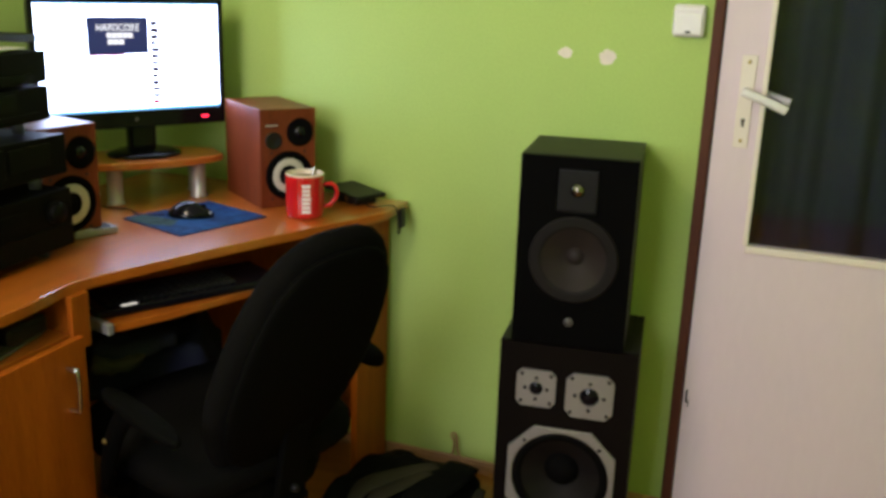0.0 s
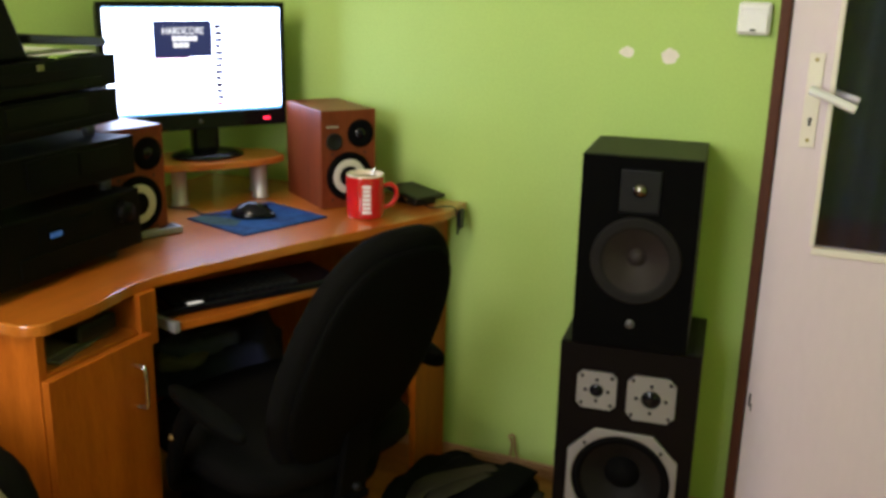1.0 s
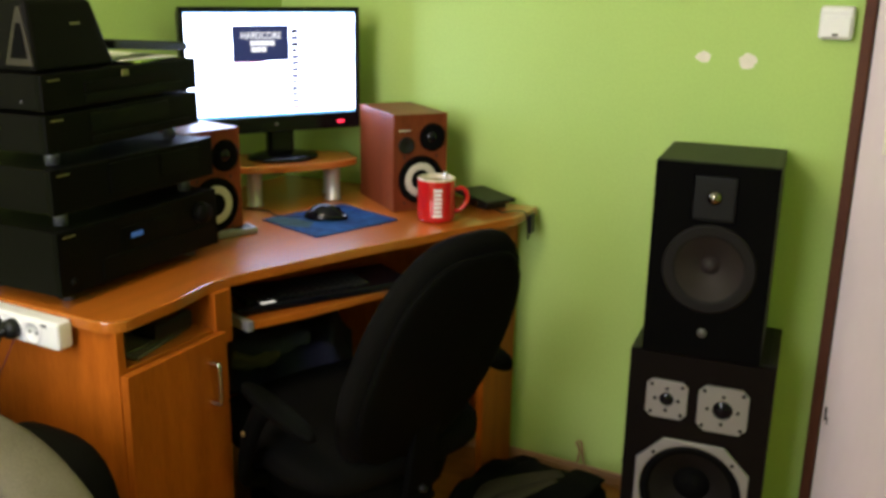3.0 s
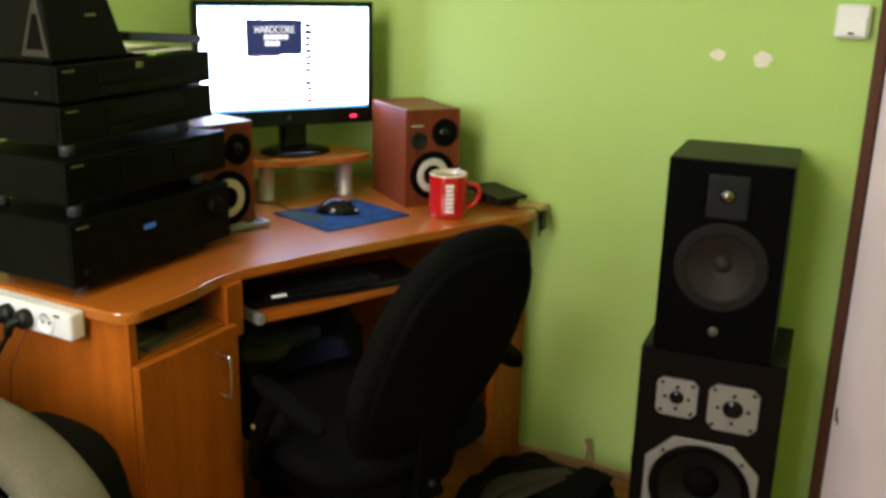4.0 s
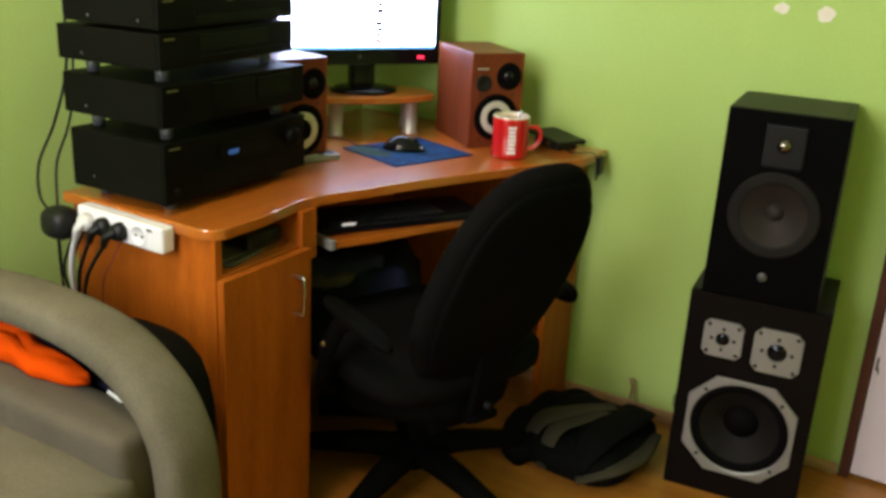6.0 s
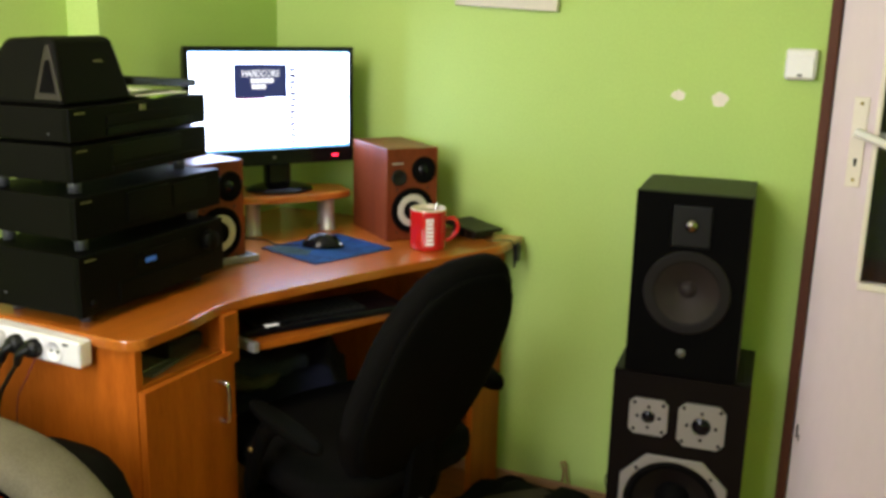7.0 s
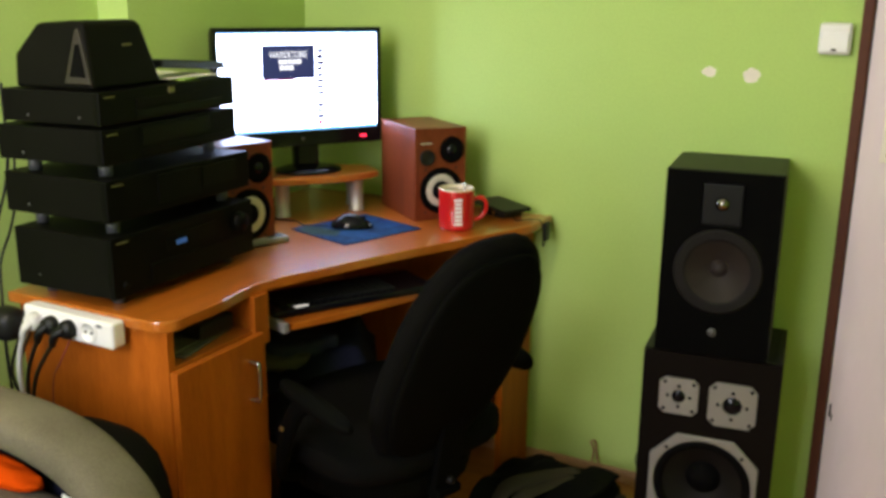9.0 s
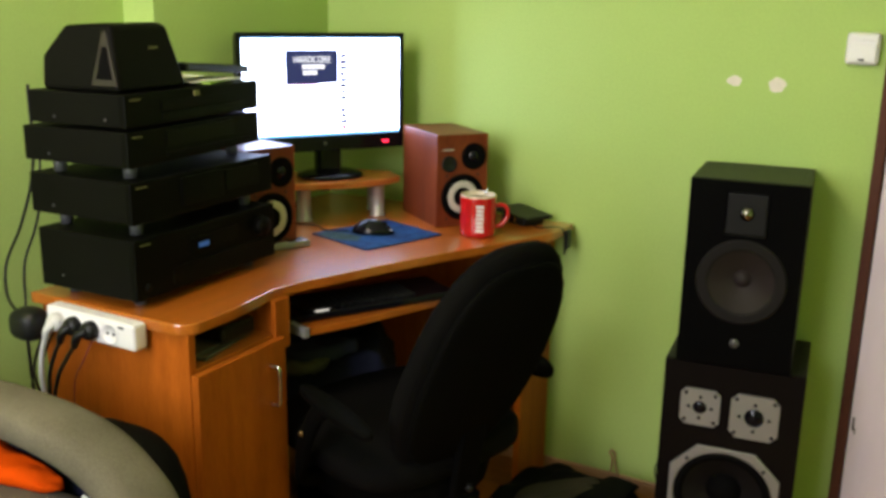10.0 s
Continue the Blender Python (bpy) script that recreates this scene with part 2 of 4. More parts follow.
def spline(points, steps=8):
    """A smooth line through the points (Catmull-Rom)."""
    p = [Vector(q) for q in points]
    p = [p[0] * 2 - p[1], *p, p[-1] * 2 - p[-2]]
    out = []
    for i in range(1, len(p) - 2):
        for s in range(steps):
            t = s / steps
            a, b, c, d = p[i - 1], p[i], p[i + 1], p[i + 2]
            out.append(0.5 * (2 * b + (c - a) * t + (2 * a - 5 * b + 4 * c - d) * t * t + (3 * b - a - 3 * c + d) * t ** 3))
    out.append(p[-2].copy())
    return out


def bm_tube(points, radius, n=10, flat=1.0, steps=8, closed_ends=True):
    """A tube along a smooth line; radius may be a list, one for each point."""
    line = spline(points, steps)
    bm, rings = bmesh.new(), []
    up = Vector((0, 0, 1))
    for i, p in enumerate(line):
        d = (line[min(i + 1, len(line) - 1)] - line[max(i - 1, 0)]).normalized()
        side = d.cross(up)
        side = side.normalized() if side.length > 0.05 else d.cross(Vector((0, 1, 0))).normalized()
        top = side.cross(d).normalized()
        if isinstance(radius, (list, tuple)):
            k = i / steps
            a = min(int(k), len(radius) - 1)
            r = radius[a] + (radius[min(a + 1, len(radius) - 1)] - radius[a]) * (k - a)
        else:
            r = radius
        rings.append([bm.verts.new(p + side * r * math.cos(2 * math.pi * j / n) + top * r * flat * math.sin(2 * math.pi * j / n)) for j in range(n)])
    for a, b in zip(rings, rings[1:]):
        for j in range(n):
            k = (j + 1) % n
            bm.faces.new((a[j], a[k], b[k], b[j]))
    if closed_ends:
        bm.faces.new(rings[0][::-1])
        bm.faces.new(rings[-1])
    bmesh.ops.recalc_face_normals(bm, faces=bm.faces)
    for f in bm.faces:
        f.smooth = True
    return bm


def joined(*bms):
    """Several pieces of one part in one mesh."""
    out = bms[0]
    for b in bms[1:]:
        me = bpy.data.meshes.new("tmp")
        b.to_mesh(me)
        out.from_mesh(me)
        b.free()
        bpy.data.meshes.remove(me)
    return out


def mesh_of(name, bm, material):
    me = bpy.data.meshes.new(name)
    bm.to_mesh(me)
    bm.free()
    me.materials.append(material)
    return me


def part(name, bm, material, parent, label="", m=None):
    ob = new(name, mesh_of(name, bm, material))
    ob.parent = parent
    if m is not None:
        ob.matrix_basis = m
    return tagged(ob, label) if label else ob


def thing(name, label, category, m=None, group="", kind=""):
    ob = new(name)
    ob.empty_display_size = 0.05
    if m is not None:
        ob.matrix_basis = m
    return tagged(ob, label, category, group, kind)


def single(name, bm, material, label, category, m=None, group="", kind=""):
    ob = new(name, mesh_of(name, bm, material))
    if m is not None:
        ob.matrix_basis = m
    return tagged(ob, label, category, group, kind)


def faces_y():
    """Turns a lathe's axis from z to -y, for things let into a front that looks to -y."""
    return Matrix.Rotation(radians(90), 4, "X")


# ---- the room ----
DX0, DX1, DZ1 = 1.560, 2.42, 2.06
T = 0.12
# the wall with the door: three pieces round the opening in one mesh
wn_bm = joined(bm_span((-0.02, 0, 0), (DX0, T, CEIL)), bm_span((DX1, 0, 0), (EAST, T, CEIL)), bm_span((DX0, 0, DZ1), (DX1, T, CEIL)))
single("wall_north", wn_bm, GREEN, "light green painted wall with a white door", "wall", kind="structure")
single("wall_west", joined(bm_span((RECESS - T, JOG, 0), (0, T, CEIL)), bm_span((RECESS - T, SOUTH, 0), (RECESS, JOG, CEIL))), GREEN,
       "light green painted wall with a shallow projecting pier", "wall", kind="structure")
single("wall_east", bm_span((EAST, SOUTH, 0), (EAST + T, T, CEIL)), GREEN, "light green painted side wall", "wall", kind="structure")
ws = joined(bm_span((RECESS - T, SOUTH - T, 0), (WIN_X0, SOUTH, CEIL)), bm_span((WIN_X1, SOUTH - T, 0), (EAST + T, SOUTH, CEIL)),
            bm_span((WIN_X0, SOUTH - T, 0), (WIN_X1, SOUTH, WIN_Z0)), bm_span((WIN_X0, SOUTH - T, WIN_Z1), (WIN_X1, SOUTH, CEIL)))
single("wall_south", ws, GREEN, "light green painted wall with the window", "wall", kind="structure")
single("floor", bm_span((RECESS - T, SOUTH - T, -0.05), (EAST + T, 1.6, 0)), FLOOR, "golden brown varnished wooden floor", "floor", kind="structure")
single("ceiling", bm_span((RECESS - T, SOUTH - T, CEIL), (EAST + T, 1.6, CEIL + 0.08)), WHITE_WALL, "plain white ceiling", "ceiling", kind="structure")
win = thing("window_1", "white framed window behind the viewer", "window", kind="structure")
for nm, a, b in (("window_frame", (WIN_X0, WIN_Z0), (WIN_X0 + 0.06, WIN_Z1)), ("window_frame", (WIN_X1 - 0.06, WIN_Z0), (WIN_X1, WIN_Z1)),
                 ("window_frame", (WIN_X0 + 0.06, WIN_Z0), (WIN_X1 - 0.06, WIN_Z0 + 0.06)), ("window_frame", (WIN_X0 + 0.06, WIN_Z1 - 0.06), (WIN_X1 - 0.06, WIN_Z1)),
                 ("mullion", (0.62, WIN_Z0 + 0.06), (0.68, WIN_Z1 - 0.06))):
    part(nm, bm_span((a[0], SOUTH - 0.10, a[1]), (b[0], SOUTH - 0.04, b[1]), 0.004), WHITEPLA, win)
# the hall behind the glazed door; its dimness is put into dark paint
single("wall_hall", joined(bm_span((1.2, 1.5, 0), (EAST, 1.6, CEIL)), bm_span((1.2, T, 0), (1.3, 1.5, CEIL)), bm_span((EAST - 0.1, T, 0), (EAST, 1.5, CEIL))), HALL_DARK,
       "hall behind the glazed door, painted dark for its dimness", "wall", kind="structure")


def baseboard(x0, x1):
    bm = joined(bm_span((x0, -0.016, 0.0), (x1, -0.002, 0.022), 0.003), bm_tube([(x0, -0.010, 0.027), (x1, -0.010, 0.027)], 0.006, n=8))
    return single("baseboard", bm, SKIRT, "narrow worn wooden skirting strip along the wall", "baseboard", kind="structure")


baseboard(0.02, DX0 - 0.004)
baseboard(DX1 + 0.01, EAST - 0.01)

# door
frame_ob = thing("trim", "dark brown painted door frame", "door frame", kind="structure")
part("frame_jamb", bm_span((DX0, -0.014, 0), (DX0 + 0.024, T, DZ1 - 0.026), 0.004), FRAME, frame_ob)
part("frame_jamb", bm_span((DX1 - 0.024, -0.014, 0), (DX1, T, DZ1 - 0.026), 0.004), FRAME, frame_ob)
part("frame_head", bm_span((DX0, -0.014, DZ1 - 0.025), (DX1, T, DZ1), 0.004), FRAME, frame_ob)
LX0, LX1, LZ0, LZ1 = DX0 + 0.027, DX1 - 0.027, 0.012, DZ1 - 0.028
GX0, GX1, GZ0, GZ1 = 1.693, LX1 - 0.10, 0.733, 1.93
door = thing("door_1", "closed white painted door with a large dark glass pane", "door", kind="structure")
leaf = joined(bm_span((LX0, 0.0, LZ0), (GX0, 0.04, LZ1)), bm_span((GX1, 0.0, LZ0), (LX1, 0.04, LZ1)),
              bm_span((GX0, 0.0, LZ0), (GX1, 0.04, GZ0)), bm_span((GX0, 0.0, GZ1), (GX1, 0.04, LZ1)))
part("leaf", leaf, DOOR, door)
for a, b in (((GX0 - 0.004, GZ0 - 0.014), (GX1 + 0.004, GZ0 + 0.004)), ((GX0 - 0.004, GZ1 - 0.004), (GX1 + 0.004, GZ1 + 0.012)),
             ((GX0 - 0.010, GZ0 + 0.005), (GX0 + 0.002, GZ1 - 0.005)), ((GX1 - 0.002, GZ0 + 0.005), (GX1 + 0.010, GZ1 - 0.005))):
    part("glazing_bead", bm_span((a[0], -0.007, a[1]), (b[0], 0.012, b[1]), 0.003), IVORY, door)
pane = part("pane", bm_span((GX0, 0.016, GZ0), (GX1, 0.021, GZ1)), GLASS, door, "dark see-through glass")
pane.visible_shadow = False
plate = part("handle_plate", bm_span((1.633, -0.006, 0.968), (1.666, 0.0, 1.180), 0.002), IVORY, door, "ivory painted backplate")
for z in (1.165, 0.985):
    part("screw", bm_lathe([(0.0, 0.002), (0.004, 0.0015), (0.0045, 0)], Matrix.Translation((1.650, -0.006, z)) @ faces_y(), 12), BRASS, plate)
part("keyhole", joined(bm_lathe([(0, 0.0012), (0.0045, 0.001), (0.0045, 0)], Matrix.Translation((1.650, -0.006, 1.032)) @ faces_y(), 12),
                       bm_span((1.647, -0.0072, 1.018), (1.653, -0.005, 1.032))), BLACK, plate)
part("door_handle", joined(bm_tube([(1.650, -0.002, 1.099), (1.650, -0.03, 1.099), (1.653, -0.047, 1.099)], 0.009),
                           bm_tube([(1.643, -0.048, 1.102), (1.69, -0.050, 1.086), (1.742, -0.048, 1.065)], 0.0085, flat=1.2)), WHITEPLA, door, "white lever handle")
part("door_handle", joined(bm_tube([(1.650, 0.04, 1.099), (1.650, 0.05, 1.099)], 0.009),
                           bm_tube([(1.638, 0.052, 1.1), (1.69, 0.052, 1.090), (1.748, 0.050, 1.074)], 0.0075, flat=1.2)), WHITEPLA, door, "white lever handle")
part("scuff", joined(bm_span((1.592, -0.0012, 0.31), (1.597, 0.001, 0.345)), bm_span((1.598, -0.0012, 0.30), (1.601, 0.001, 0.318))), PADGREY, door)
# curtain on the far side of the glass
cb = bmesh.new()
cols = []
for i in range(91):
    x = GX0 - 0.02 + (GX1 - GX0 + 0.04) * i / 90
    y = 0.092 + 0.016 * math.sin(i * 0.34) + 0.006 * math.sin(i * 0.83 + 1)
    cols.append((cb.verts.new((x, y, GZ0 - 0.02)), cb.verts.new((x, y, GZ1 + 0.03))))
for a, b in zip(cols, cols[1:]):
    f = cb.faces.new((a[0], b[0], b[1], a[1]))
    f.smooth = True
bmesh.ops.solidify(cb, geom=cb.faces[:], thickness=0.003)
single("curtain", cb, CURTAIN, "dark blue gathered curtain hung behind the door glass", "curtain")

# wall switch and bare patches
sw = thing("wall_switch", "white plastic light switch on the green wall", "switch")
part("housing", bm_box(0.072, 0.026, 0.073, (1.508, -0.013, 1.249), 0.011, 4), WHITEPLA, sw)
part("rocker", bm_box(0.060, 0.007, 0.044, (1.508, -0.028, 1.240), 0.003, 3), WHITEPLA, sw)
part("cap", bm_box(0.062, 0.005, 0.012, (1.508, -0.027, 1.274), 0.002), WHITEPLA, sw)
part("lamp_slot", bm_box(0.012, 0.002, 0.005, (1.508, -0.0322, 1.224), 0.0005), PADGREY, sw)


def patch(cx, cz, w, h, seed):
    r = random.Random(seed)
    pts = [(cx + w * 0.5 * math.cos(a) * r.uniform(0.78, 1.16), cz + h * 0.5 * math.sin(a) * r.uniform(0.78, 1.16)) for a in [k * math.pi / 8 for k in range(16)]]
    bm = bm_prism([(x, z) for x, z in pts], -0.0006, 0.0008, m=Matrix.Rotation(radians(90), 4, "X"))
    return single("plaster_patch", bm, PLASTER, "small bare pinkish patch where paint came off the wall", "wall patch", group="bare patches")


patch(1.223, 1.160, 0.034, 0.028, 11)
patch(1.325, 1.156, 0.040, 0.040, 23)

# framed picture
pic = thing("framed_picture", "small painting in a whitewashed wooden frame on the wall", "picture", Matrix.Translation((0.7565, 0, 1.365 + 0.15)) @ pose(0, 0, 0, 0, 2.6, 0))
PW, PH, PB = 0.295, 0.30, 0.034
for a, b in (((-PW / 2, -PH / 2), (PW / 2, -PH / 2 + PB)), ((-PW / 2, PH / 2 - PB), (PW / 2, PH / 2)),
             ((-PW / 2, -PH / 2 + PB), (-PW / 2 + PB, PH / 2 - PB)), ((PW / 2 - PB, -PH / 2 + PB), (PW / 2, PH / 2 - PB))):
    part("frame_bar", bm_span((a[0], -0.022, a[1]), (b[0], -0.002, b[1]), 0.005), PICFRAME, pic)
part("canvas", bm_span((-PW / 2 + PB - 0.002, -0.010, -PH / 2 + PB - 0.002), (PW / 2 - PB + 0.002, -0.004, PH / 2 - PB + 0.002)), PICGRN, pic, "dark green landscape painting")
part("painted_water", bm_prism([(-0.06, -0.115), (-0.02, -0.118), (0.012, -0.108), (0.022, -0.06), (0.0, 0.0), (-0.05, 0.02), (-0.075, -0.03)], 0.0, 0.0015,
                               m=Matrix.Translation((0, -0.0102, 0)) @ Matrix.Rotation(radians(90), 4, "X")), TURQ, pic, "turquoise painted water")
# ceiling lamp behind and above the view
lamp = thing("ceiling_lamp", "pendant lamp with an open white shade", "lamp", Matrix.Translation(LAMP))
part("rod", bm_tube([(0, 0, 0.05), (0, 0, CEIL - LAMP[2])], 0.006), IVORY, lamp)
part("shade", bm_lathe([(0.035, 0.06), (0.09, 0.045), (0.15, 0.0), (0.147, 0.0), (0.088, 0.041), (0.033, 0.056)]), WHITEPLA, lamp)
part("bulb", bm_lathe([(0, -0.02), (0.02, -0.012), (0.028, 0.01), (0.018, 0.035), (0.012, 0.055)]), BULB, lamp)


# ---- corner desk ----
DESK_Z = 0.75
desk = thing("corner_desk", "orange beech laminate corner computer desk against the green wall", "desk")
front = [(v.x, v.y) for v in spline([(0.538, -1.13, 0), (0.537, -1.06, 0), (0.523, -0.955, 0), (0.532, -0.885, 0), (0.565, -0.79, 0), (0.612, -0.66, 0), (0.682, -0.485, 0), (0.740, -0.352, 0), (0.800, -0.205, 0)], 6)]
corner_r = [(0.498 + 0.04 * math.cos(a), -1.172 + 0.04 * math.sin(a)) for a in [radians(-90 + 15 * k) for k in range(7)]]
top_outline = [(0.118, -1.212), *corner_r, *front, (0.822, -0.150), (0.827, -0.125), (0.827, -0.012), (0.012, -0.012), (0.012, -0.70), (0.118, -0.72)]
part("desktop", bm_prism(top_outline, DESK_Z - 0.022, DESK_Z, 0.003), BEECH, desk)
part("side_panel", bm_span((0.760, -0.215, 0.0), (0.778, -0.02, DESK_Z - 0.022), 0.001), BEECH_V_SHADED, desk)
part("end_panel", bm_span((0.135, -1.200, 0.0), (0.528, -1.182, DESK_Z - 0.022), 0.001), BEECH_V_SHADED, desk)
part("inner_panel", bm_span((0.135, -0.948, 0.0), (0.520, -0.930, DESK_Z - 0.022), 0.001), BEECH_V_SHADED, desk)
part("back_panel", bm_span((0.135, -1.182, 0.03), (0.141, -0.948, DESK_Z - 0.022)), BEECH_V_SHADED, desk)
part("shelf", bm_span((0.141, -1.182, 0.637), (0.526, -0.948, 0.655), 0.001), BEECH, desk)
part("bottom_board", bm_span((0.141, -1.182, 0.045), (0.526, -0.948, 0.063), 0.001), BEECH, desk)
part("back_rail", bm_span((0.135, -0.930, 0.10), (0.153, -0.03, DESK_Z - 0.022), 0.001), BEECH_V_SHADED, desk)
part("rear_rail", bm_span((0.153, -0.040, 0.10), (0.760, -0.024, DESK_Z - 0.022), 0.001), BEECH_V_SHADED, desk)
part("tray_bracket", bm_span((0.520, -0.952, 0.618), (0.534, -0.905, DESK_Z - 0.022), 0.001), BEECH_V_SHADED, desk)
cab_door = part("cabinet_door", bm_span((0.530, -1.199, 0.035), (0.547, -0.938, 0.650), 0.0015), BEECH_V_SHADED, desk)
part("handle", joined(bm_tube([(0.546, -0.989, 0.518), (0.562, -0.989, 0.518), (0.569, -0.989, 0.523), (0.571, -0.989, 0.56), (0.569, -0.989, 0.597), (0.562, -0.989, 0.602), (0.546, -0.989, 0.602)], 0.0042)),
     CHROME, cab_door, "silver bow handle")
tray = part("keyboard_tray", bm_prism([(0.545, -0.858), (0.597, -0.752), (0.650, -0.612), (0.702, -0.47), (0.52, -0.35), (0.33, -0.80)], 0.626, 0.642, 0.002), BEECH, desk)
part("slide", joined(bm_span((-0.012, 0.0, 0.0), (0.002, 0.20, 0.022), 0.002)), RISER_LEG, tray, "bright steel drawer slide", pose(0.552, -0.862, 0.626, 0, 0, 75))
part("clip", bm_box(0.012, 0.03, 0.05, (0.830, -0.06, 0.715), 0.003), BLACK, desk)

# things in the open niche
single("booklet", joined(bm_box(0.16, 0.18, 0.006, (0.42, -1.07, 0.6585), 0.002, rot=Matrix.Rotation(0.2, 4, "Z")), bm_box(0.14, 0.17, 0.005, (0.42, -1.065, 0.6645), 0.002, rot=Matrix.Rotation(0.05, 4, "Z"))),
       GREYPAPER, "two grey printed booklets on the open shelf", "papers")
single("black_case", bm_box(0.15, 0.10, 0.035, (0.43, -1.03, 0.685), 0.010, 3), BLACK, "black soft case lying on papers in the open shelf", "case")

# ---- keyboard ----
kb_m = pose(0.546, -0.632, 0.6425, 0, 0, 60)
kb = thing("keyboard", "black computer keyboard on the pull-out tray", "keyboard", kb_m)
part("body", bm_box(0.42, 0.15, 0.018, (0, 0, 0.010), 0.006, 3), GLOSSBLACK, kb)
for r in range(5):
    for c in range(15):
        part("key", bm_box(0.0165, 0.0165, 0.006, (-0.175 + c * 0.0195, -0.048 + r * 0.0195, 0.0215), 0.002, 1), BLACK, kb)
# white label; a weak glow stands in for the bright reflection on it
part("label_glint", bm_box(0.032, 0.010, 0.0014, (-0.140, -0.064, 0.0197), 0.0004), LABEL_GLINT, kb, "small white label with its bright glint added as glow")

# ---- monitor on its riser ----
riser = thing("monitor_riser", "small beech shelf on silver legs under the monitor", "monitor stand", pose(0.185, -0.266, DESK_Z, 0, 0, 53))
arc = [(0.193 * math.sin(a), -0.055 - 0.07 * math.cos(a)) for a in [radians(-78 + 156 * k / 14) for k in range(15)]]
part("shelf", bm_prism([*arc, (0.193, 0.02), (0.10, 0.085), (-0.10, 0.085), (-0.193, 0.02)], 0.090, 0.108, 0.003), BEECH, riser)
for x, y in ((0.116, -0.080), (-0.098, -0.083), (0.135, 0.0), (-0.13, 0.03)):
    part("leg", bm_lathe([(0, 0), (0.022, 0), (0.022, 0.004), (0.019, 0.006), (0.019, 0.086), (0.022, 0.087), (0.022, 0.089), (0, 0.089)], Matrix.Translation((x, y, 0.001)), 24), RISER_LEG, riser, "brushed silver tube leg")

MON_A = 58.0
mon = thing("computer_monitor", "black widescreen monitor switched on, showing a bright white page", "monitor", pose(0.205, -0.318, DESK_Z + 0.109, 0, 0, MON_A))
MW, MZ0, MZ1 = 0.478, 0.077, 0.393
SX, SZ0, SZ1 = 0.226, 0.120, 0.380
for a, b in (((-MW / 2, MZ0), (MW / 2, SZ0)), ((-MW / 2, SZ1), (MW / 2, MZ1)), ((-MW / 2, SZ0), (-SX, SZ1)), ((SX, SZ0), (MW / 2, SZ1))):
    part("bezel", bm_span((a[0], -0.013, a[1]), (b[0], 0.008, b[1]), 0.0025), GLOSSBLACK, mon)
part("back_shell", bm_span((-MW / 2 + 0.006, 0.008, MZ0 + 0.006), (MW / 2 - 0.006, 0.045, MZ1 - 0.006), 0.012, 3), BLACK, mon)
scr = part("screen", bm_span((-SX, -0.006, SZ0), (SX, 0.002, SZ1)), SCREEN, mon, "glowing white web page")


def screen_bit(name, x0, x1, z0, z1, m, lift=0.0072, label=""):
    """A flat mark on the lit screen; x and z run 0 to 1 from its top left corner."""
    return part(name, bm_span((-SX + 2 * SX * x0, -lift, SZ1 - (SZ1 - SZ0) * z1), (-SX + 2 * SX * x1, -0.0055, SZ1 - (SZ1 - SZ0) * z0)), m, scr, label)


screen_bit("taskbar", 0.0, 1.0, 0.975, 1.0, SCREEN_BLUE, label="blue bar along the bottom of the page")
screen_bit("address_bar", 0.0, 1.0, 0.0, 0.014, SCREEN_BLUE)
screen_bit("video_window", 0.262, 0.594, 0.122, 0.466, SCREEN_NAVY, label="dark blue video picture")
screen_bit("progress_bar", 0.262, 0.46, 0.467, 0.484, SCREEN_RED)
rs = random.Random(5)
for k, (z, n) in enumerate(((0.292, 0.145), (0.352, 0.09))):
    blocks = 5 - 2 * k
    for j in range(blocks):
        x = 0.436 - n / 2 - 0.022 * k + n * j / blocks
        screen_bit("caption_block", x + 0.003, x + n / blocks - 0.003, z - 0.022, z + 0.022, SCREEN_TXT, 0.0078)
for k in range(13):
    z = 0.16 + k * 0.062
    screen_bit("thumbnail", 0.605, 0.605 + rs.uniform(0.036, 0.052), z, z + rs.uniform(0.040, 0.052), SCREEN_GREY if k < 12 else SCREEN_RED)
tx = bpy.data.curves.new("caption", "FONT")
tx.body, tx.size, tx.align_x, tx.extrude = "HARDCORE", 0.030, "CENTER", 0.0002
tob = new("caption_tmp", tx)
bpy.context.view_layer.update()
tme = bpy.data.meshes.new_from_object(tob.evaluated_get(bpy.context.evaluated_depsgraph_get()))
bpy.data.objects.remove(tob)
tme.materials.clear()
tme.materials.append(SCREEN_TXT)
cap = new("caption", tme)
cap.parent = scr
cap.matrix_basis = Matrix.Translation((-SX + 2 * SX * 0.428, -0.0080, SZ1 - (SZ1 - SZ0) * 0.252)) @ Matrix.Rotation(radians(90), 4, "X") @ Matrix.Diagonal((0.66, 0.82, 1, 1))
part("brand_mark", bm_lathe([(0, 0.0012), (0.005, 0.001), (0.005, 0)], Matrix.Translation((0.0, -0.013, MZ0 + 0.021)) @ faces_y(), 16), FEET, mon)
part("power_light", bm_span((0.172, -0.0145, MZ0 + 0.016), (0.191, -0.012, MZ0 + 0.022), 0.002), LED_RED, mon, "glowing red power light")
part("neck", bm_box(0.07, 0.035, 0.10, (0.028, 0.040, 0.062), 0.008, 3), GLOSSBLACK, mon)
part("foot", bm_lathe([(0, 0.022), (0.03, 0.021), (0.075, 0.014), (0.098, 0.006), (0.1, 0.0), (0, 0)], Matrix.Translation((0.033, 0.035, 0)) @ Matrix.Diagonal((0.95, 0.80, 1, 1)), 40), GLOSSBLACK, mon)


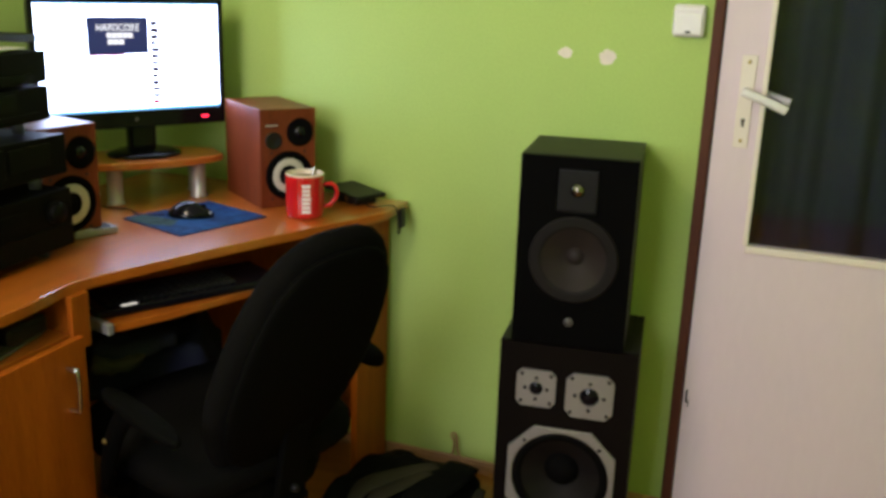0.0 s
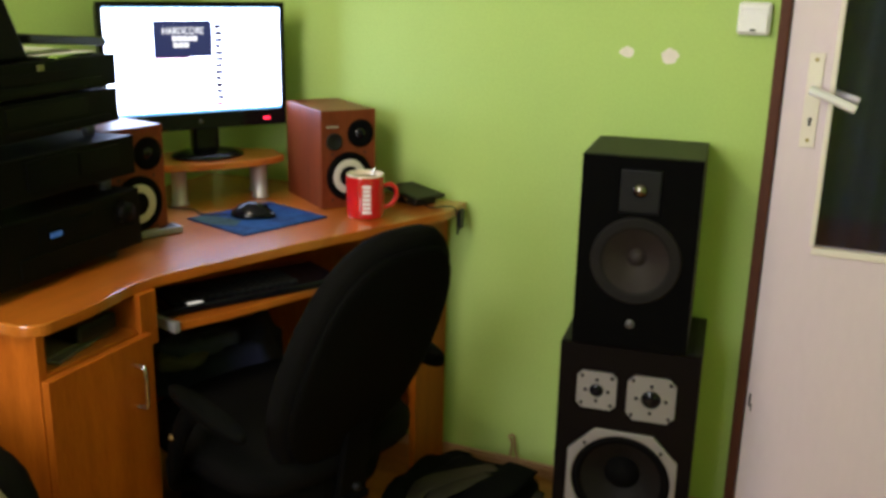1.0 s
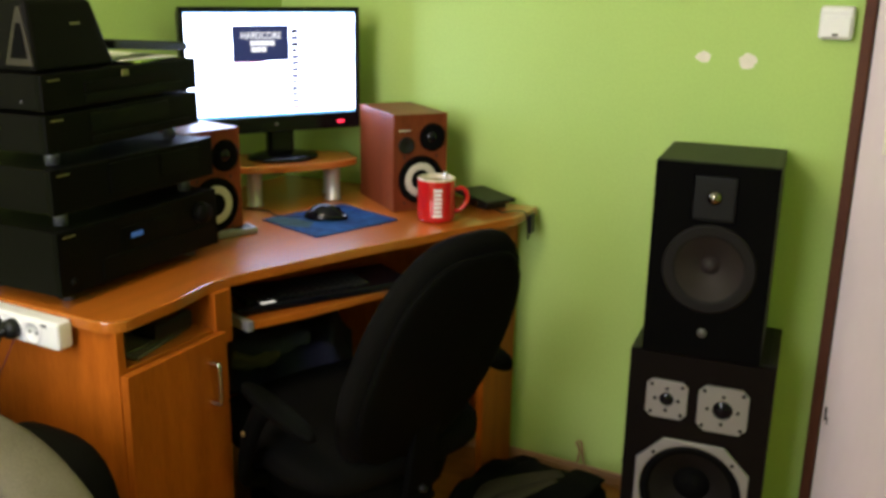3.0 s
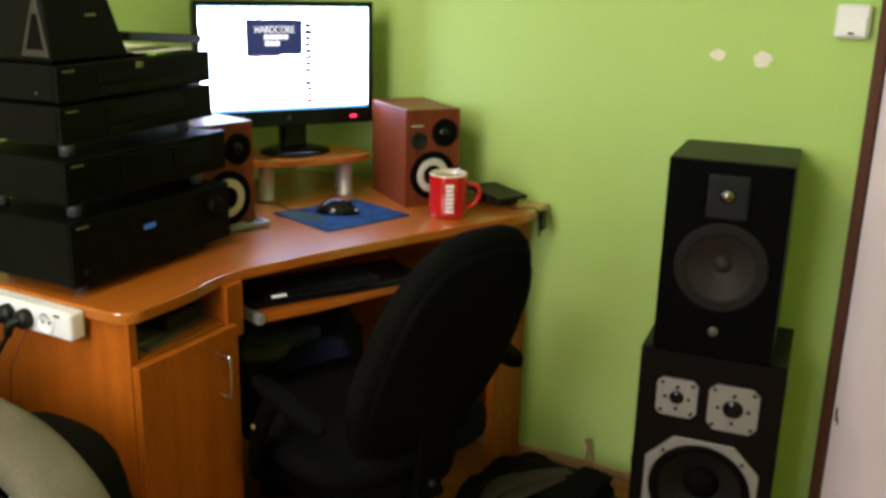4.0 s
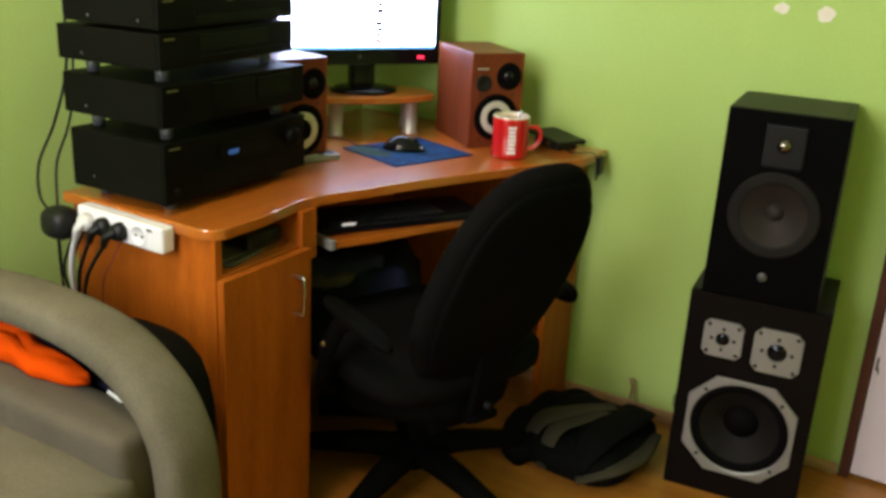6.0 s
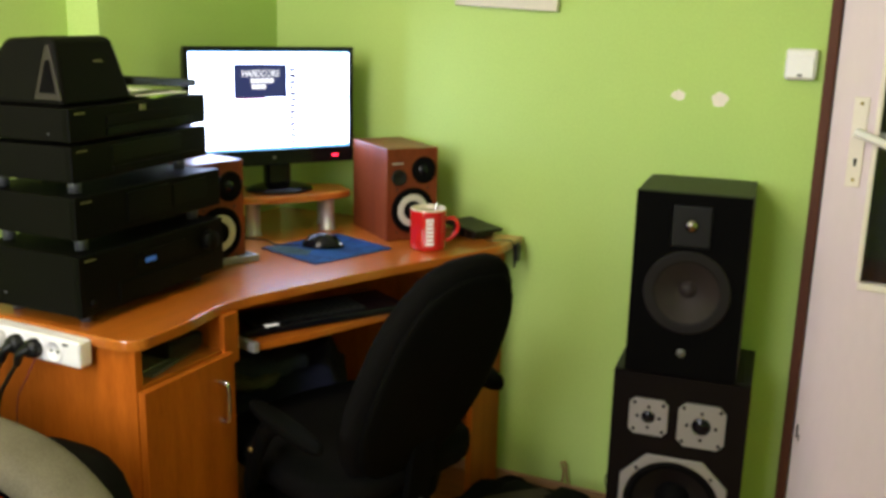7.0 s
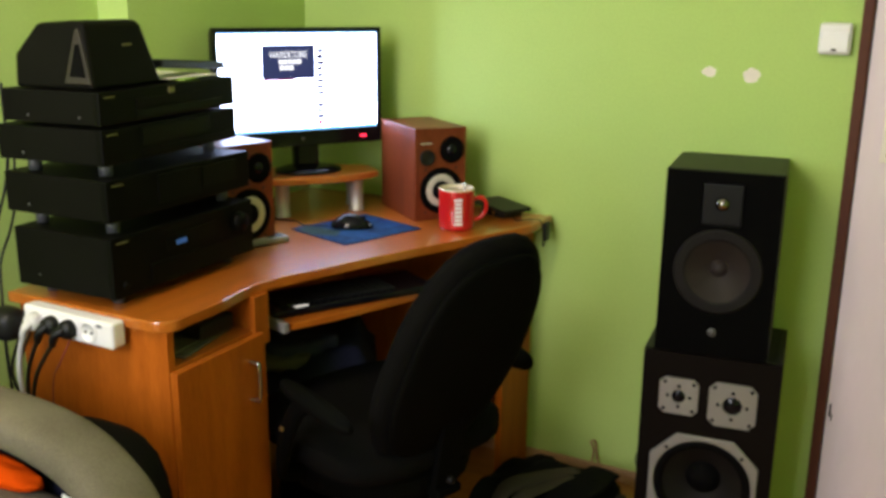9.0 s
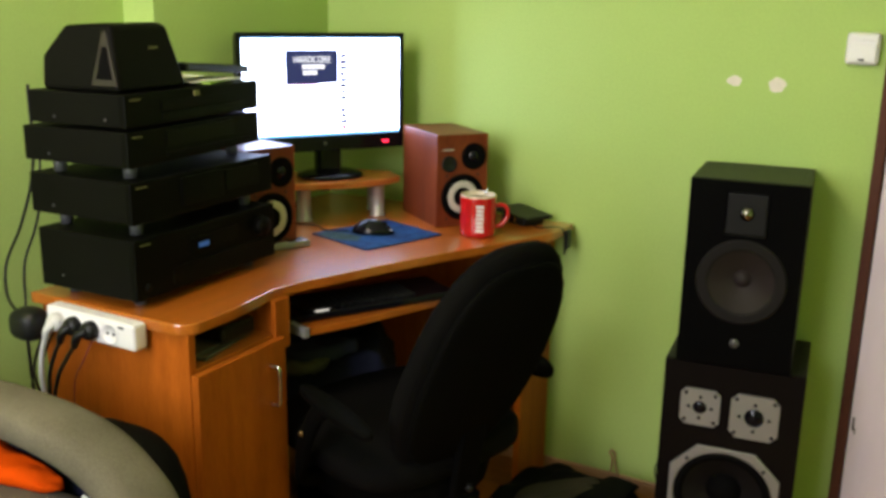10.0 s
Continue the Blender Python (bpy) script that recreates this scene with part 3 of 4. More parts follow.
# ---- bookshelf speakers ----
def driver(parent, x, z, y, rings, name="woofer"):
    """A cone let into a front that looks to -y; rings: (name, profile, material)."""
    out = None
    for nm, profile, material in rings:
        ob = part(nm, bm_lathe(profile, Matrix.Translation((x, y, z)) @ faces_y(), 40), material, out or parent)
        out = out or ob
    return out


def bookshelf_speaker(m):
    s = thing("bookshelf_speaker", "cherry wood desktop speaker with a pale ringed cone", "speaker", m, group="desktop speakers")
    w, d, h = 0.150, 0.236, 0.248
    part("cabinet", bm_span((-w / 2, 0, 0), (w / 2, d, h), 0.002), CHERRY, s)
    driver(s, 0.0, 0.080, 0.0, (("surround", [(0.062, 0.0), (0.062, 0.004), (0.058, 0.006), (0.048, 0.007), (0.044, 0.003), (0.0, 0.003)], RUBBER),
                                ("cone", [(0.044, 0.004), (0.042, 0.006), (0.026, 0.0035)], WHITECONE),
                                ("dust_cap", [(0.026, 0.0037), (0.018, 0.008), (0.008, 0.0105), (0, 0.011)], RUBBER)))
    driver(s, 0.032, 0.188, 0.0, (("tweeter", [(0.036, 0.0), (0.036, 0.003), (0.031, 0.005), (0.018, 0.002), (0, 0.002)], RUBBER),
                                  ("dome", [(0.014, 0.002), (0.010, 0.006), (0.005, 0.008), (0, 0.0085)], GLOSSBLACK)))
    driver(s, -0.040, 0.170, 0.0, (("bass_port", [(0.022, 0.0), (0.022, 0.003), (0.018, 0.004), (0.015, 0.001), (0, 0.0012)], BLACK),))
    part("badge", bm_span((-0.060, -0.0015, 0.206), (-0.028, 0.001, 0.2095)), LOGO, s)
    for x in (-0.055, 0.055):
        for z in (0.022, 0.139):
            part("screw", bm_lathe([(0, 0.002), (0.003, 0.0015), (0.003, 0)], Matrix.Translation((x * 0.82, 0, z)) @ faces_y(), 10), BLACK, s)
    return s


SPK_R = pose(0.579, -0.208, DESK_Z + 0.0005, 0, 0, 53.1)
spk = bookshelf_speaker(SPK_R)
copy_thing(spk, pose(0.324, -0.698, DESK_Z + 0.0005, 0, 0, 77))

# ---- small things on the desk ----
MUG = (0.662, -0.276)
mug = thing("coffee_mug", "red glazed coffee mug with a cream rim and white lettering bars", "mug", pose(*MUG, DESK_Z + 0.0005, 0, 0, 30))
R, H = 0.0470, 0.108
part("cup", bm_lathe([(0, 0.0), (R - 0.006, 0.0), (R - 0.002, 0.003), (R, 0.010), (R, H - 0.006), (R - 0.0005, H - 0.004)], None, 40), RED, mug)
part("rim", bm_lathe([(R - 0.0005, H - 0.005), (R, H - 0.002), (R - 0.002, H), (R - 0.004, H - 0.001), (R - 0.0045, H - 0.02), (R - 0.005, 0.02), (0, 0.015)], None, 40), CREAM, mug, "cream inside and rim")
part("coffee", bm_lathe([(R - 0.0047, H - 0.012), (0, H - 0.0118)], None, 32), COFFEE, mug)
part("handle", bm_tube([(R - 0.003, 0, 0.078), (R + 0.018, 0, 0.080), (R + 0.030, 0, 0.066), (R + 0.028, 0, 0.045), (R + 0.014, 0, 0.028), (R - 0.002, 0, 0.022)], 0.0055, n=12), RED, mug)
part("spoon", joined(bm_tube([(0.005, 0.012, 0.03), (0.018, 0.02, 0.10), (0.024, 0.024, 0.116)], [0.003, 0.003, 0.005], flat=0.6)), CHROME, mug)
# brand lettering reads as bars down the side that looks into the room
for k in range(7):
    a0 = radians(-88)
    zz = 0.016 + k * 0.0104
    wdt = (0.23, 0.20, 0.21, 0.22, 0.20, 0.19, 0.22)[k]
    bm = bmesh.new()
    vs = []
    for j in range(7):
        a = a0 - wdt + 2 * wdt * j / 6
        vs.append([bm.verts.new(((R + 0.0004) * math.cos(a), (R + 0.0004) * math.sin(a), zz + dz)) for dz in (0, 0.0076)])
    for p, q in zip(vs, vs[1:]):
        bm.faces.new((p[0], q[0], q[1], p[1]))
    part("lettering_bar", bm, WHITEPLA, mug)

pad_c = (0.445, -0.421)
pad = thing("mouse_mat", "blue printed mouse mat on the desktop", "mouse mat", pose(*pad_c, DESK_Z + 0.0005, 0, 0, -18))
part("sheet", bm_box(0.220, 0.252, 0.003, (0, 0, 0.0015), 0.001), PAD, pad)
part("printed_patch", bm_prism([(-0.10, -0.125), (-0.02, -0.122), (0.03, -0.09), (0.0, -0.05), (-0.06, -0.06), (-0.10, -0.08)], 0.0029, 0.0034), PADGRN, pad, "green printed corner")
mouse = thing("computer_mouse", "glossy black computer mouse on the blue mat", "mouse", pose(0.431, -0.420, DESK_Z + 0.004, 0, 0, 22))
mb = bm_lathe([(0, 0.036), (0.3, 0.034), (0.62, 0.026), (0.88, 0.013), (1.0, 0.004), (0.97, 0.0), (0, 0.0)], None, 28)
for v in mb.verts:
    v.co.x *= 0.056 * (1 + 0.05 * v.co.y)
    v.co.y *= 0.032 * (1 - 0.12 * (v.co.x / 0.056))
    v.co.z *= 1.0 + 0.12 * (-v.co.x / 0.056)
part("body", mb, GLOSSBLACK, mouse)
part("wheel", bm_lathe([(0, -0.003), (0.007, -0.003), (0.008, 0), (0.007, 0.003), (0, 0.003)], Matrix.Translation((0.030, 0, 0.024)) @ Matrix.Rotation(radians(90), 4, "X"), 16), RUBBER, mouse)
part("sensor_light", bm_box(0.006, 0.006, 0.003, (0.049, -0.011, 0.012), 0.001), LOGO, mouse)
single("mouse_cable", bm_tube([(0.375, -0.445, 0.757), (0.31, -0.46, 0.7535), (0.26, -0.43, 0.7535), (0.20, -0.44, 0.7535), (0.12, -0.40, 0.7535)], 0.0018, n=6), BLACK, "thin black mouse cable on the desk", "cable")

ph = thing("mobile_phone", "small silver mobile phone lying before the speaker", "phone", pose(0.330, -0.645, DESK_Z + 0.0005, 0, 0, 66))
part("body", bm_box(0.100, 0.046, 0.016, (0, 0, 0.008), 0.005, 3), SILVER, ph)
part("display", bm_box(0.040, 0.034, 0.001, (0.018, 0, 0.0163), 0.0003), PADGREY, ph)
part("keypad", bm_box(0.036, 0.034, 0.001, (-0.025, 0, 0.0163), 0.0003), LOGO, ph)

wal = thing("black_wallet", "black leather wallet lying on the desk corner", "wallet", pose(0.700, -0.072, DESK_Z + 0.0005, 0, 0, -26))
part("lower_flap", bm_box(0.095, 0.070, 0.020, (0, 0, 0.010), 0.004, 3), BLACK, wal)
part("upper_flap", bm_box(0.140, 0.098, 0.010, (-0.002, 0.002, 0.026), 0.004, 3, rot=Matrix.Rotation(radians(4), 4, "Y")), BLACK, wal)
part("clasp", bm_box(0.010, 0.004, 0.012, (0.012, -0.037, 0.012), 0.001), CHROME, wal)
single("charger_cable", bm_tube([(0.745, -0.11, 0.757), (0.775, -0.13, 0.7535), (0.80, -0.10, 0.7535), (0.829, -0.10, 0.752), (0.836, -0.10, 0.72), (0.834, -0.09, 0.68), (0.832, -0.06, 0.70)], 0.0018, n=6),
       BLACK, "thin black cable hanging over the desk edge", "cable")

# ---- hi-fi stack ----
ST = pose(0.408, -1.203, 0, 0, 0, 96.4)


def hifi_unit(z0, z1, depth, kind_label, feet, turn=0.0):
    """A component: x runs along its front, -y looks out of the front, the near corner is the origin."""
    u = thing("hifi_component", kind_label, "hi-fi", ST @ pose(0, 0, z0, 0, 0, turn), group="hi-fi stack")
    h, w = z1 - z0, 0.43
    part("case", bm_span((0.004, 0.014, 0), (w - 0.004, depth, h - 0.001), 0.002), HIFI, u)
    part("fascia", bm_span((0, 0, -0.001), (w, 0.0145, h), 0.003), HIFI_F, u)
    part("badge", bm_span((0.014, -0.0012, h - 0.012), (0.042, 0.002, h - 0.0092)), LED_GOLD, u, "small gold badge")
    for x in (0.05, w - 0.05):
        for y in (0.04, depth - 0.04):
            part("foot", bm_lathe([(0, 0), (0.011, 0), (0.013, -feet * 0.4), (0.012, -feet), (0, -feet)], Matrix.Translation((x, y, 0)), 16), FEET if feet > 0.015 else RUBBER, u)
    for y in ((0.05, depth - 0.06) if z0 > 1.1 else (depth - 0.06,)):
        part("side_screw", bm_lathe([(0, 0.0015), (0.0026, 0.001), (0.0026, 0)], Matrix.Translation((0.004, y, h * 0.22)) @ Matrix.Rotation(radians(-90), 4, "Y"), 10), FEET, u)
    return u, w, h


u4, w, h = hifi_unit(0.772, 0.890, 0.256, "black hi-fi amplifier with a blue display standing on the desk", 0.021, -4.5)
part("display", bm_span((0.150, -0.002, h * 0.55), (0.300, 0.002, h * 0.80), 0.0005), DISPLAY, u4)
part("display_digits", bm_span((0.175, -0.003, h * 0.60), (0.205, 0.0, h * 0.68)), LED_BLUE, u4, "dim blue digits")
part("lower_flap", bm_span((0.10, -0.003, h * 0.10), (0.41, 0.002, h * 0.40), 0.001), HIFI_F, u4)
part("volume_knob", bm_lathe([(0, 0.020), (0.020, 0.019), (0.022, 0.0), (0, 0)], Matrix.Translation((0.375, 0, h * 0.66)) @ faces_y(), 28), HIFI_F, u4)
part("power_button", bm_lathe([(0, 0.006), (0.007, 0.005), (0.008, 0), (0, 0)], Matrix.Translation((0.03, 0, h * 0.2)) @ faces_y(), 16), HIFI, u4)
u3, w, h = hifi_unit(0.921, 1.000, 0.264, "black hi-fi cassette deck in the stack", 0.030, -4.0)
part("cassette_door", bm_span((0.135, -0.003, h * 0.18), (0.26, 0.002, h * 0.9), 0.0015), DISPLAY, u3)
part("display", bm_span((0.27, -0.002, h * 0.3), (0.38, 0.002, h * 0.85), 0.0005), DISPLAY, u3)
u2, w, h = hifi_unit(1.028, 1.094, 0.250, "black hi-fi tuner in the stack", 0.027)
part("display", bm_span((0.11, -0.002, h * 0.42), (0.33, 0.002, h * 0.88), 0.0005), DISPLAY, u2)
part("button_strip", bm_span((0.11, -0.003, h * 0.14), (0.40, 0.001, h * 0.26), 0.0008), HIFI, u2)
u1, w, h = hifi_unit(1.101, 1.162, 0.229, "black disc player on top of the hi-fi stack", 0.006)
part("disc_tray", bm_span((0.10, -0.0025, h * 0.40), (0.30, 0.002, h * 0.68), 0.001), HIFI, u1)
part("disc_mark", bm_span((0.200, -0.0032, h * 0.72), (0.216, 0.0, h * 0.90)), LED_GOLD, u1)
part("display", bm_span((0.10, -0.002, h * 0.10), (0.38, 0.002, h * 0.32), 0.0005), DISPLAY, u1)

# centre speaker on the stack
cs = thing("centre_speaker", "black wedge-shaped speaker with a triangular port on the hi-fi stack", "speaker", ST @ Matrix.Translation((0.012, 0.020, 1.1625)))
prof = [(0.0, 0.0), (0.182, 0.0), (0.182, 0.062), (0.130, 0.118), (0.038, 0.124), (0.022, 0.118)]
cbm = bm_prism(prof, 0.0, 0.20, m=Matrix(((0, 0, 1, 0), (1, 0, 0, 0), (0, 1, 0, 0), (0, 0, 0, 1))))
for v in cbm.verts:
    k = v.co.z / 0.124
    v.co.x = v.co.x + (0.012 * k if v.co.x < 0.1 else -0.030 * k)
bmesh.ops.bevel(cbm, geom=cbm.edges[:], offset=0.011, segments=4, profile=0.55, affect="EDGES")
part("cabinet", cbm, HIFI, cs)
tri_o = [(0.004, 0.012), (0.062, 0.012), (0.038, 0.108), (0.030, 0.108)]
tri_i = [(0.014, 0.024), (0.050, 0.024), (0.037, 0.082), (0.028, 0.082)]
tm = Matrix(((0, 0, -1, 0.0), (1, 0, 0, 0), (0, 1, 0, 0), (0, 0, 0, 1)))
trim = bm_prism(tri_o, -0.002, 0.003, 0.001, m=tm)
hole = bm_prism(tri_i, 0.0, 0.0045, m=tm)
for bmx in (trim, hole):
    for v in bmx.verts:
        v.co.x += 0.012 * v.co.z / 0.124
part("port_trim", trim, mat("bronze_trim", (0.024, 0.017, 0.012), 0.5, metal=0.2, var=0.15), cs, "bronze triangular port surround")
part("port", hole, RUBBER, cs, "dark triangular port")
part("badge", bm_box(0.024, 0.002, 0.004, (0.115, 0.0125, 0.078), 0.0004, rot=None), LED_GOLD, cs)

single("magazine", bm_box(0.14, 0.19, 0.004, (0, 0, 0.002), 0.001), PAPERGRN, "green printed magazine on the disc player", "magazine", ST @ pose(0.315, 0.115, 1.1625, 0, 0, 12))
single("loose_paper", bm_box(0.15, 0.19, 0.002, (0, 0, 0.001), 0.0004), PAPER, "white sheets of paper on the disc player", "papers", ST @ pose(0.32, 0.112, 1.1670, 0, 0, -6))
rem = thing("remote_control", "black remote control lying on the papers", "remote control", ST @ pose(0.352, 0.072, 1.1695, 0, 0, 4))
rb = bm_box(0.25, 0.058, 0.018, (0, 0, 0.012), 0.006, 3)
for v in rb.verts:
    v.co.z += 0.02 * (v.co.x / 0.11) * -0.4 + 0.008
part("body", rb, BLACK, rem)

# ---- tower speakers by the door ----
LO = pose(1.187, -0.310, 0, 0, 0, 6)
lo = thing("floor_speaker", "large black floor speaker with silver octagonal driver frames", "speaker", LO)
LW, LH, LD = 0.317, 0.525, 0.272


def hollow_box(s, w, d, h, t, y0, m):
    """Five boards of a cabinet that is open to the front."""
    part("side_panel", bm_span((0, y0, 0), (t, d, h), 0.002), m, s)
    part("side_panel", bm_span((w - t, y0, 0), (w, d, h), 0.002), m, s)
    part("top_panel", bm_span((t, y0, h - t), (w - t, d, h)), m, s)
    part("bottom_panel", bm_span((t, y0, 0), (w - t, d, t)), m, s)
    part("back_panel", bm_span((t, d - t, t), (w - t, d, h - t)), m, s)


hollow_box(lo, LW, LD, LH, 0.018, 0.0145, ASH)


def octagon(r, cut, n=4):
    out = []
    for qx, qy in ((1, -1), (1, 1), (-1, 1), (-1, -1)):
        a, b = (qx * r, qy * (r - cut)), (qx * (r - cut), qy * r)
        out += [a, b] if qx * qy > 0 else [b, a]
    return out


def ring_plate(outer, hole_r, depth, back=0.0):
    """A plate with a round hole: outline bridged to a circle."""
    bm = bmesh.new()
    pts = []
    m = len(outer)
    angles = sorted({round(math.atan2(y, x) % (2 * math.pi), 5) for x, y in outer} | {round(2 * math.pi * i / 48, 5) for i in range(48)})
    n = len(angles)
    for a in angles:
        best = None
        for j in range(m):
            (x0, y0), (x1, y1) = outer[j], outer[(j + 1) % m]
            dx, dy = x1 - x0, y1 - y0
            den = math.cos(a) * dy - math.sin(a) * dx
            if abs(den) < 1e-9:
                continue
            t = (x0 * dy - y0 * dx) / den
            u = (x0 * math.sin(a) - y0 * math.cos(a)) / den
            if t > 0 and -1e-6 <= u <= 1 + 1e-6:
                best = t if best is None else min(best, t)
        pts.append((best * math.cos(a), best * math.sin(a)))
    loops = []
    for z, shrink in ((-back, 1.0), (depth * 0.7, 1.0), (depth, 0.985)):
        loops.append([bm.verts.new((x * shrink, y * shrink, z)) for x, y in pts])
    for r, z in ((hole_r * 1.03, depth), (hole_r, depth * 0.6), (hole_r, -max(back, 0.004))):
        loops.append([bm.verts.new((r * math.cos(a), r * math.sin(a), z)) for a in angles])
    for a, b in zip(loops, loops[1:]):
        for i in range(n):
            j = (i + 1) % n
            bm.faces.new((a[i], a[j], b[j], b[i]))
    bmesh.ops.recalc_face_normals(bm, faces=bm.faces)
    return bm


def framed_driver(s, x, z, r, cut, hole, name, bolts, cone):
    at = Matrix.Translation((x, -0.0002, z)) @ faces_y()
    fr = ring_plate(octagon(r, cut), hole, 0.006)
    bmesh.ops.transform(fr, matrix=at, verts=fr.verts)
    f = part(name, fr, SILVER, s, "silver octagonal driver frame")
    for nm, profile, m in cone:
        part(nm, bm_lathe(profile, at, 40), m, f)
    for bx, bz in bolts:
        part("bolt", bm_lathe([(0, 0.0085), (0.0042, 0.008), (0.0048, 0.0055), (0, 0.0055)], Matrix.Translation((x + bx, 0, z + bz)) @ faces_y(), 10), BLACK, f)
    return f


def corner_bolts(q):
    return [(q, q), (q, -q), (-q, q), (-q, -q)]


def small_ring(q):
    return [(q, 0), (-q, 0), (0, q), (0, -q)]


BZ = 0.345
lower_baffle = ring_plate([(0.001 - 0.160, 0.001 - 0.193), (LW - 0.001 - 0.160, 0.001 - 0.193), (LW - 0.001 - 0.160, BZ - 0.193), (0.001 - 0.160, BZ - 0.193)], 0.117, 0.0, 0.014)
bmesh.ops.transform(lower_baffle, matrix=Matrix.Translation((0.160, 0.0, 0.193)) @ faces_y(), verts=lower_baffle.verts)
part("baffle", lower_baffle, BAFFLE, lo)
part("baffle", bm_span((0.001, 0.0, BZ), (LW - 0.001, 0.014, LH - 0.001)), BAFFLE, lo)
framed_driver(lo, 0.090, 0.416, 0.046, 0.012, 0.016, "tweeter", corner_bolts(0.034) + small_ring(0.026),
              (("dome", [(0.018, 0.001), (0.014, 0.004), (0.008, 0.007), (0, 0.008)], GLOSSBLACK),))
framed_driver(lo, 0.214, 0.411, 0.055, 0.016, 0.022, "midrange", corner_bolts(0.042) + small_ring(0.033),
              (("dome", [(0.025, 0.001), (0.018, 0.002), (0.010, 0.007), (0, 0.008)], GLOSSBLACK),))
framed_driver(lo, 0.159, 0.193, 0.127, 0.060, 0.115, "woofer", [(0.088, 0.088), (0.088, -0.088), (-0.088, 0.088), (-0.088, -0.088)],
              (("surround", [(0.116, 0.0), (0.110, 0.005), (0.101, 0.005), (0.094, -0.004)], RUBBER),
               ("cone", [(0.095, -0.004), (0.070, -0.024), (0.040, -0.044)], CONE_DK),
               ("dust_cap", [(0.042, -0.043), (0.032, -0.028), (0.017, -0.020), (0, -0.017)], RUBBER)))
single("speaker_wire", bm_tube([(1.19, -0.02, 0.10), (1.135, -0.018, 0.118), (1.110, -0.02, 0.085), (1.130, -0.03, 0.045), (1.19, -0.03, 0.04)], 0.0022, n=6), BLACK,
       "thin black speaker wire curling from the cabinet", "cable")

UP = pose(1.210, -0.306, LH + 0.0015, 0, 0, 6)
up = thing("monitor_speaker", "black two-way speaker standing on the larger floor speaker", "speaker", UP)
UW, UH, UD = 0.257, 0.436, 0.265
hollow_box(up, UW, UD, UH, 0.015, 0.0145, ASH)
up_baffle = ring_plate([(0.001 - 0.130, 0.001 - 0.205), (UW - 0.001 - 0.130, 0.001 - 0.205), (UW - 0.001 - 0.130, 0.107), (0.001 - 0.130, 0.107)], 0.0735, 0.0, 0.014)
bmesh.ops.transform(up_baffle, matrix=Matrix.Translation((0.130, 0.0, 0.205)) @ faces_y(), verts=up_baffle.verts)
part("baffle", up_baffle, GRILLE, up)
part("baffle", bm_span((0.001, 0.0, 0.312), (UW - 0.001, 0.014, UH - 0.001)), GRILLE, up)
tw = part("tweeter_plate", bm_box(0.090, 0.004, 0.098, (0.129, -0.002, 0.362), 0.006, 3), PADGREY, up, "dark grey square tweeter plate")
part("dome", bm_lathe([(0.016, 0.004), (0.013, 0.010), (0.007, 0.014), (0, 0.0155)], Matrix.Translation((0.129, 0, 0.364)) @ faces_y(), 28), DOME, tw)
wf = part("woofer", bm_lathe([(0.100, -0.003), (0.100, 0.003), (0.094, 0.005), (0.088, 0.002), (0.080, 0.006), (0.071, 0.0)], Matrix.Translation((0.130, 0, 0.205)) @ faces_y(), 48), CONE_DK, up)
part("cone", bm_lathe([(0.0725, 0.001), (0.048, -0.018), (0.020, -0.034)], Matrix.Translation((0.130, -0.0005, 0.205)) @ faces_y(), 48), CONE, wf, "grey-brown paper cone")
part("dust_cap", bm_lathe([(0.0215, -0.034), (0.015, -0.026), (0.008, -0.022), (0, -0.021)], Matrix.Translation((0.130, 0, 0.205)) @ faces_y(), 28), CONE, wf)
part("badge", bm_lathe([(0, 0.0018), (0.010, 0.0015), (0.011, 0), (0, 0)], Matrix.Translation((0.129, 0, 0.058)) @ faces_y(), 20), RISER_BADGE, up, "small round silver badge")

# ---- assumed computer, added to fill the dark space under the desk ----
pc = thing("assumed_tower", "assumed black computer tower added to darken the space under the desk", "computer", pose(0.36, -0.50, 0, 0, 0, 33.6))
part("case", bm_span((-0.10, -0.02, 0.012), (0.10, 0.30, 0.44), 0.004), BLACK, pc)
part("front_panel", bm_span((-0.10, -0.045, 0.012), (0.10, -0.02, 0.44), 0.008, 3), GLOSSBLACK, pc)
part("drive_bay", bm_span((-0.076, -0.048, 0.36), (0.076, -0.044, 0.40), 0.002), HIFI, pc)
part("power_button", bm_lathe([(0, 0.004), (0.010, 0.003), (0.011, 0)], Matrix.Translation((0.0, -0.045, 0.31)) @ faces_y(), 16), SILVER, pc)
for x in (-0.08, 0.08):
    for y in (0.0, 0.26):
        part("foot", bm_span((x - 0.012, y - 0.012, 0), (x + 0.012, y + 0.012, 0.012), 0.003), RUBBER, pc)


# ---- office chair ----
CH = pose(0.680, -0.700, 0, 0, 0, 70)
chair = thing("office_chair", "black upholstered office swivel chair pushed under the desk", "chair", CH)


def cushion(w, d, t, round_pow=4.0):
    """A rounded pad in the x-y plane, thickness along z."""
    bm = bmesh.new()
    bmesh.ops.create_uvsphere(bm, u_segments=36, v_segments=18, radius=1.0)
    for v in bm.verts:
        x, y, z = v.co
        r = max(1e-6, (abs(x) ** round_pow + abs(y) ** round_pow) ** (1 / round_pow))
        k = math.hypot(x, y) / r
        v.co = Vector((x * k * w / 2, y * k * d / 2, math.copysign(abs(z) ** 0.6, z) * t / 2))
    for f in bm.faces:
        f.smooth = True
    return bm


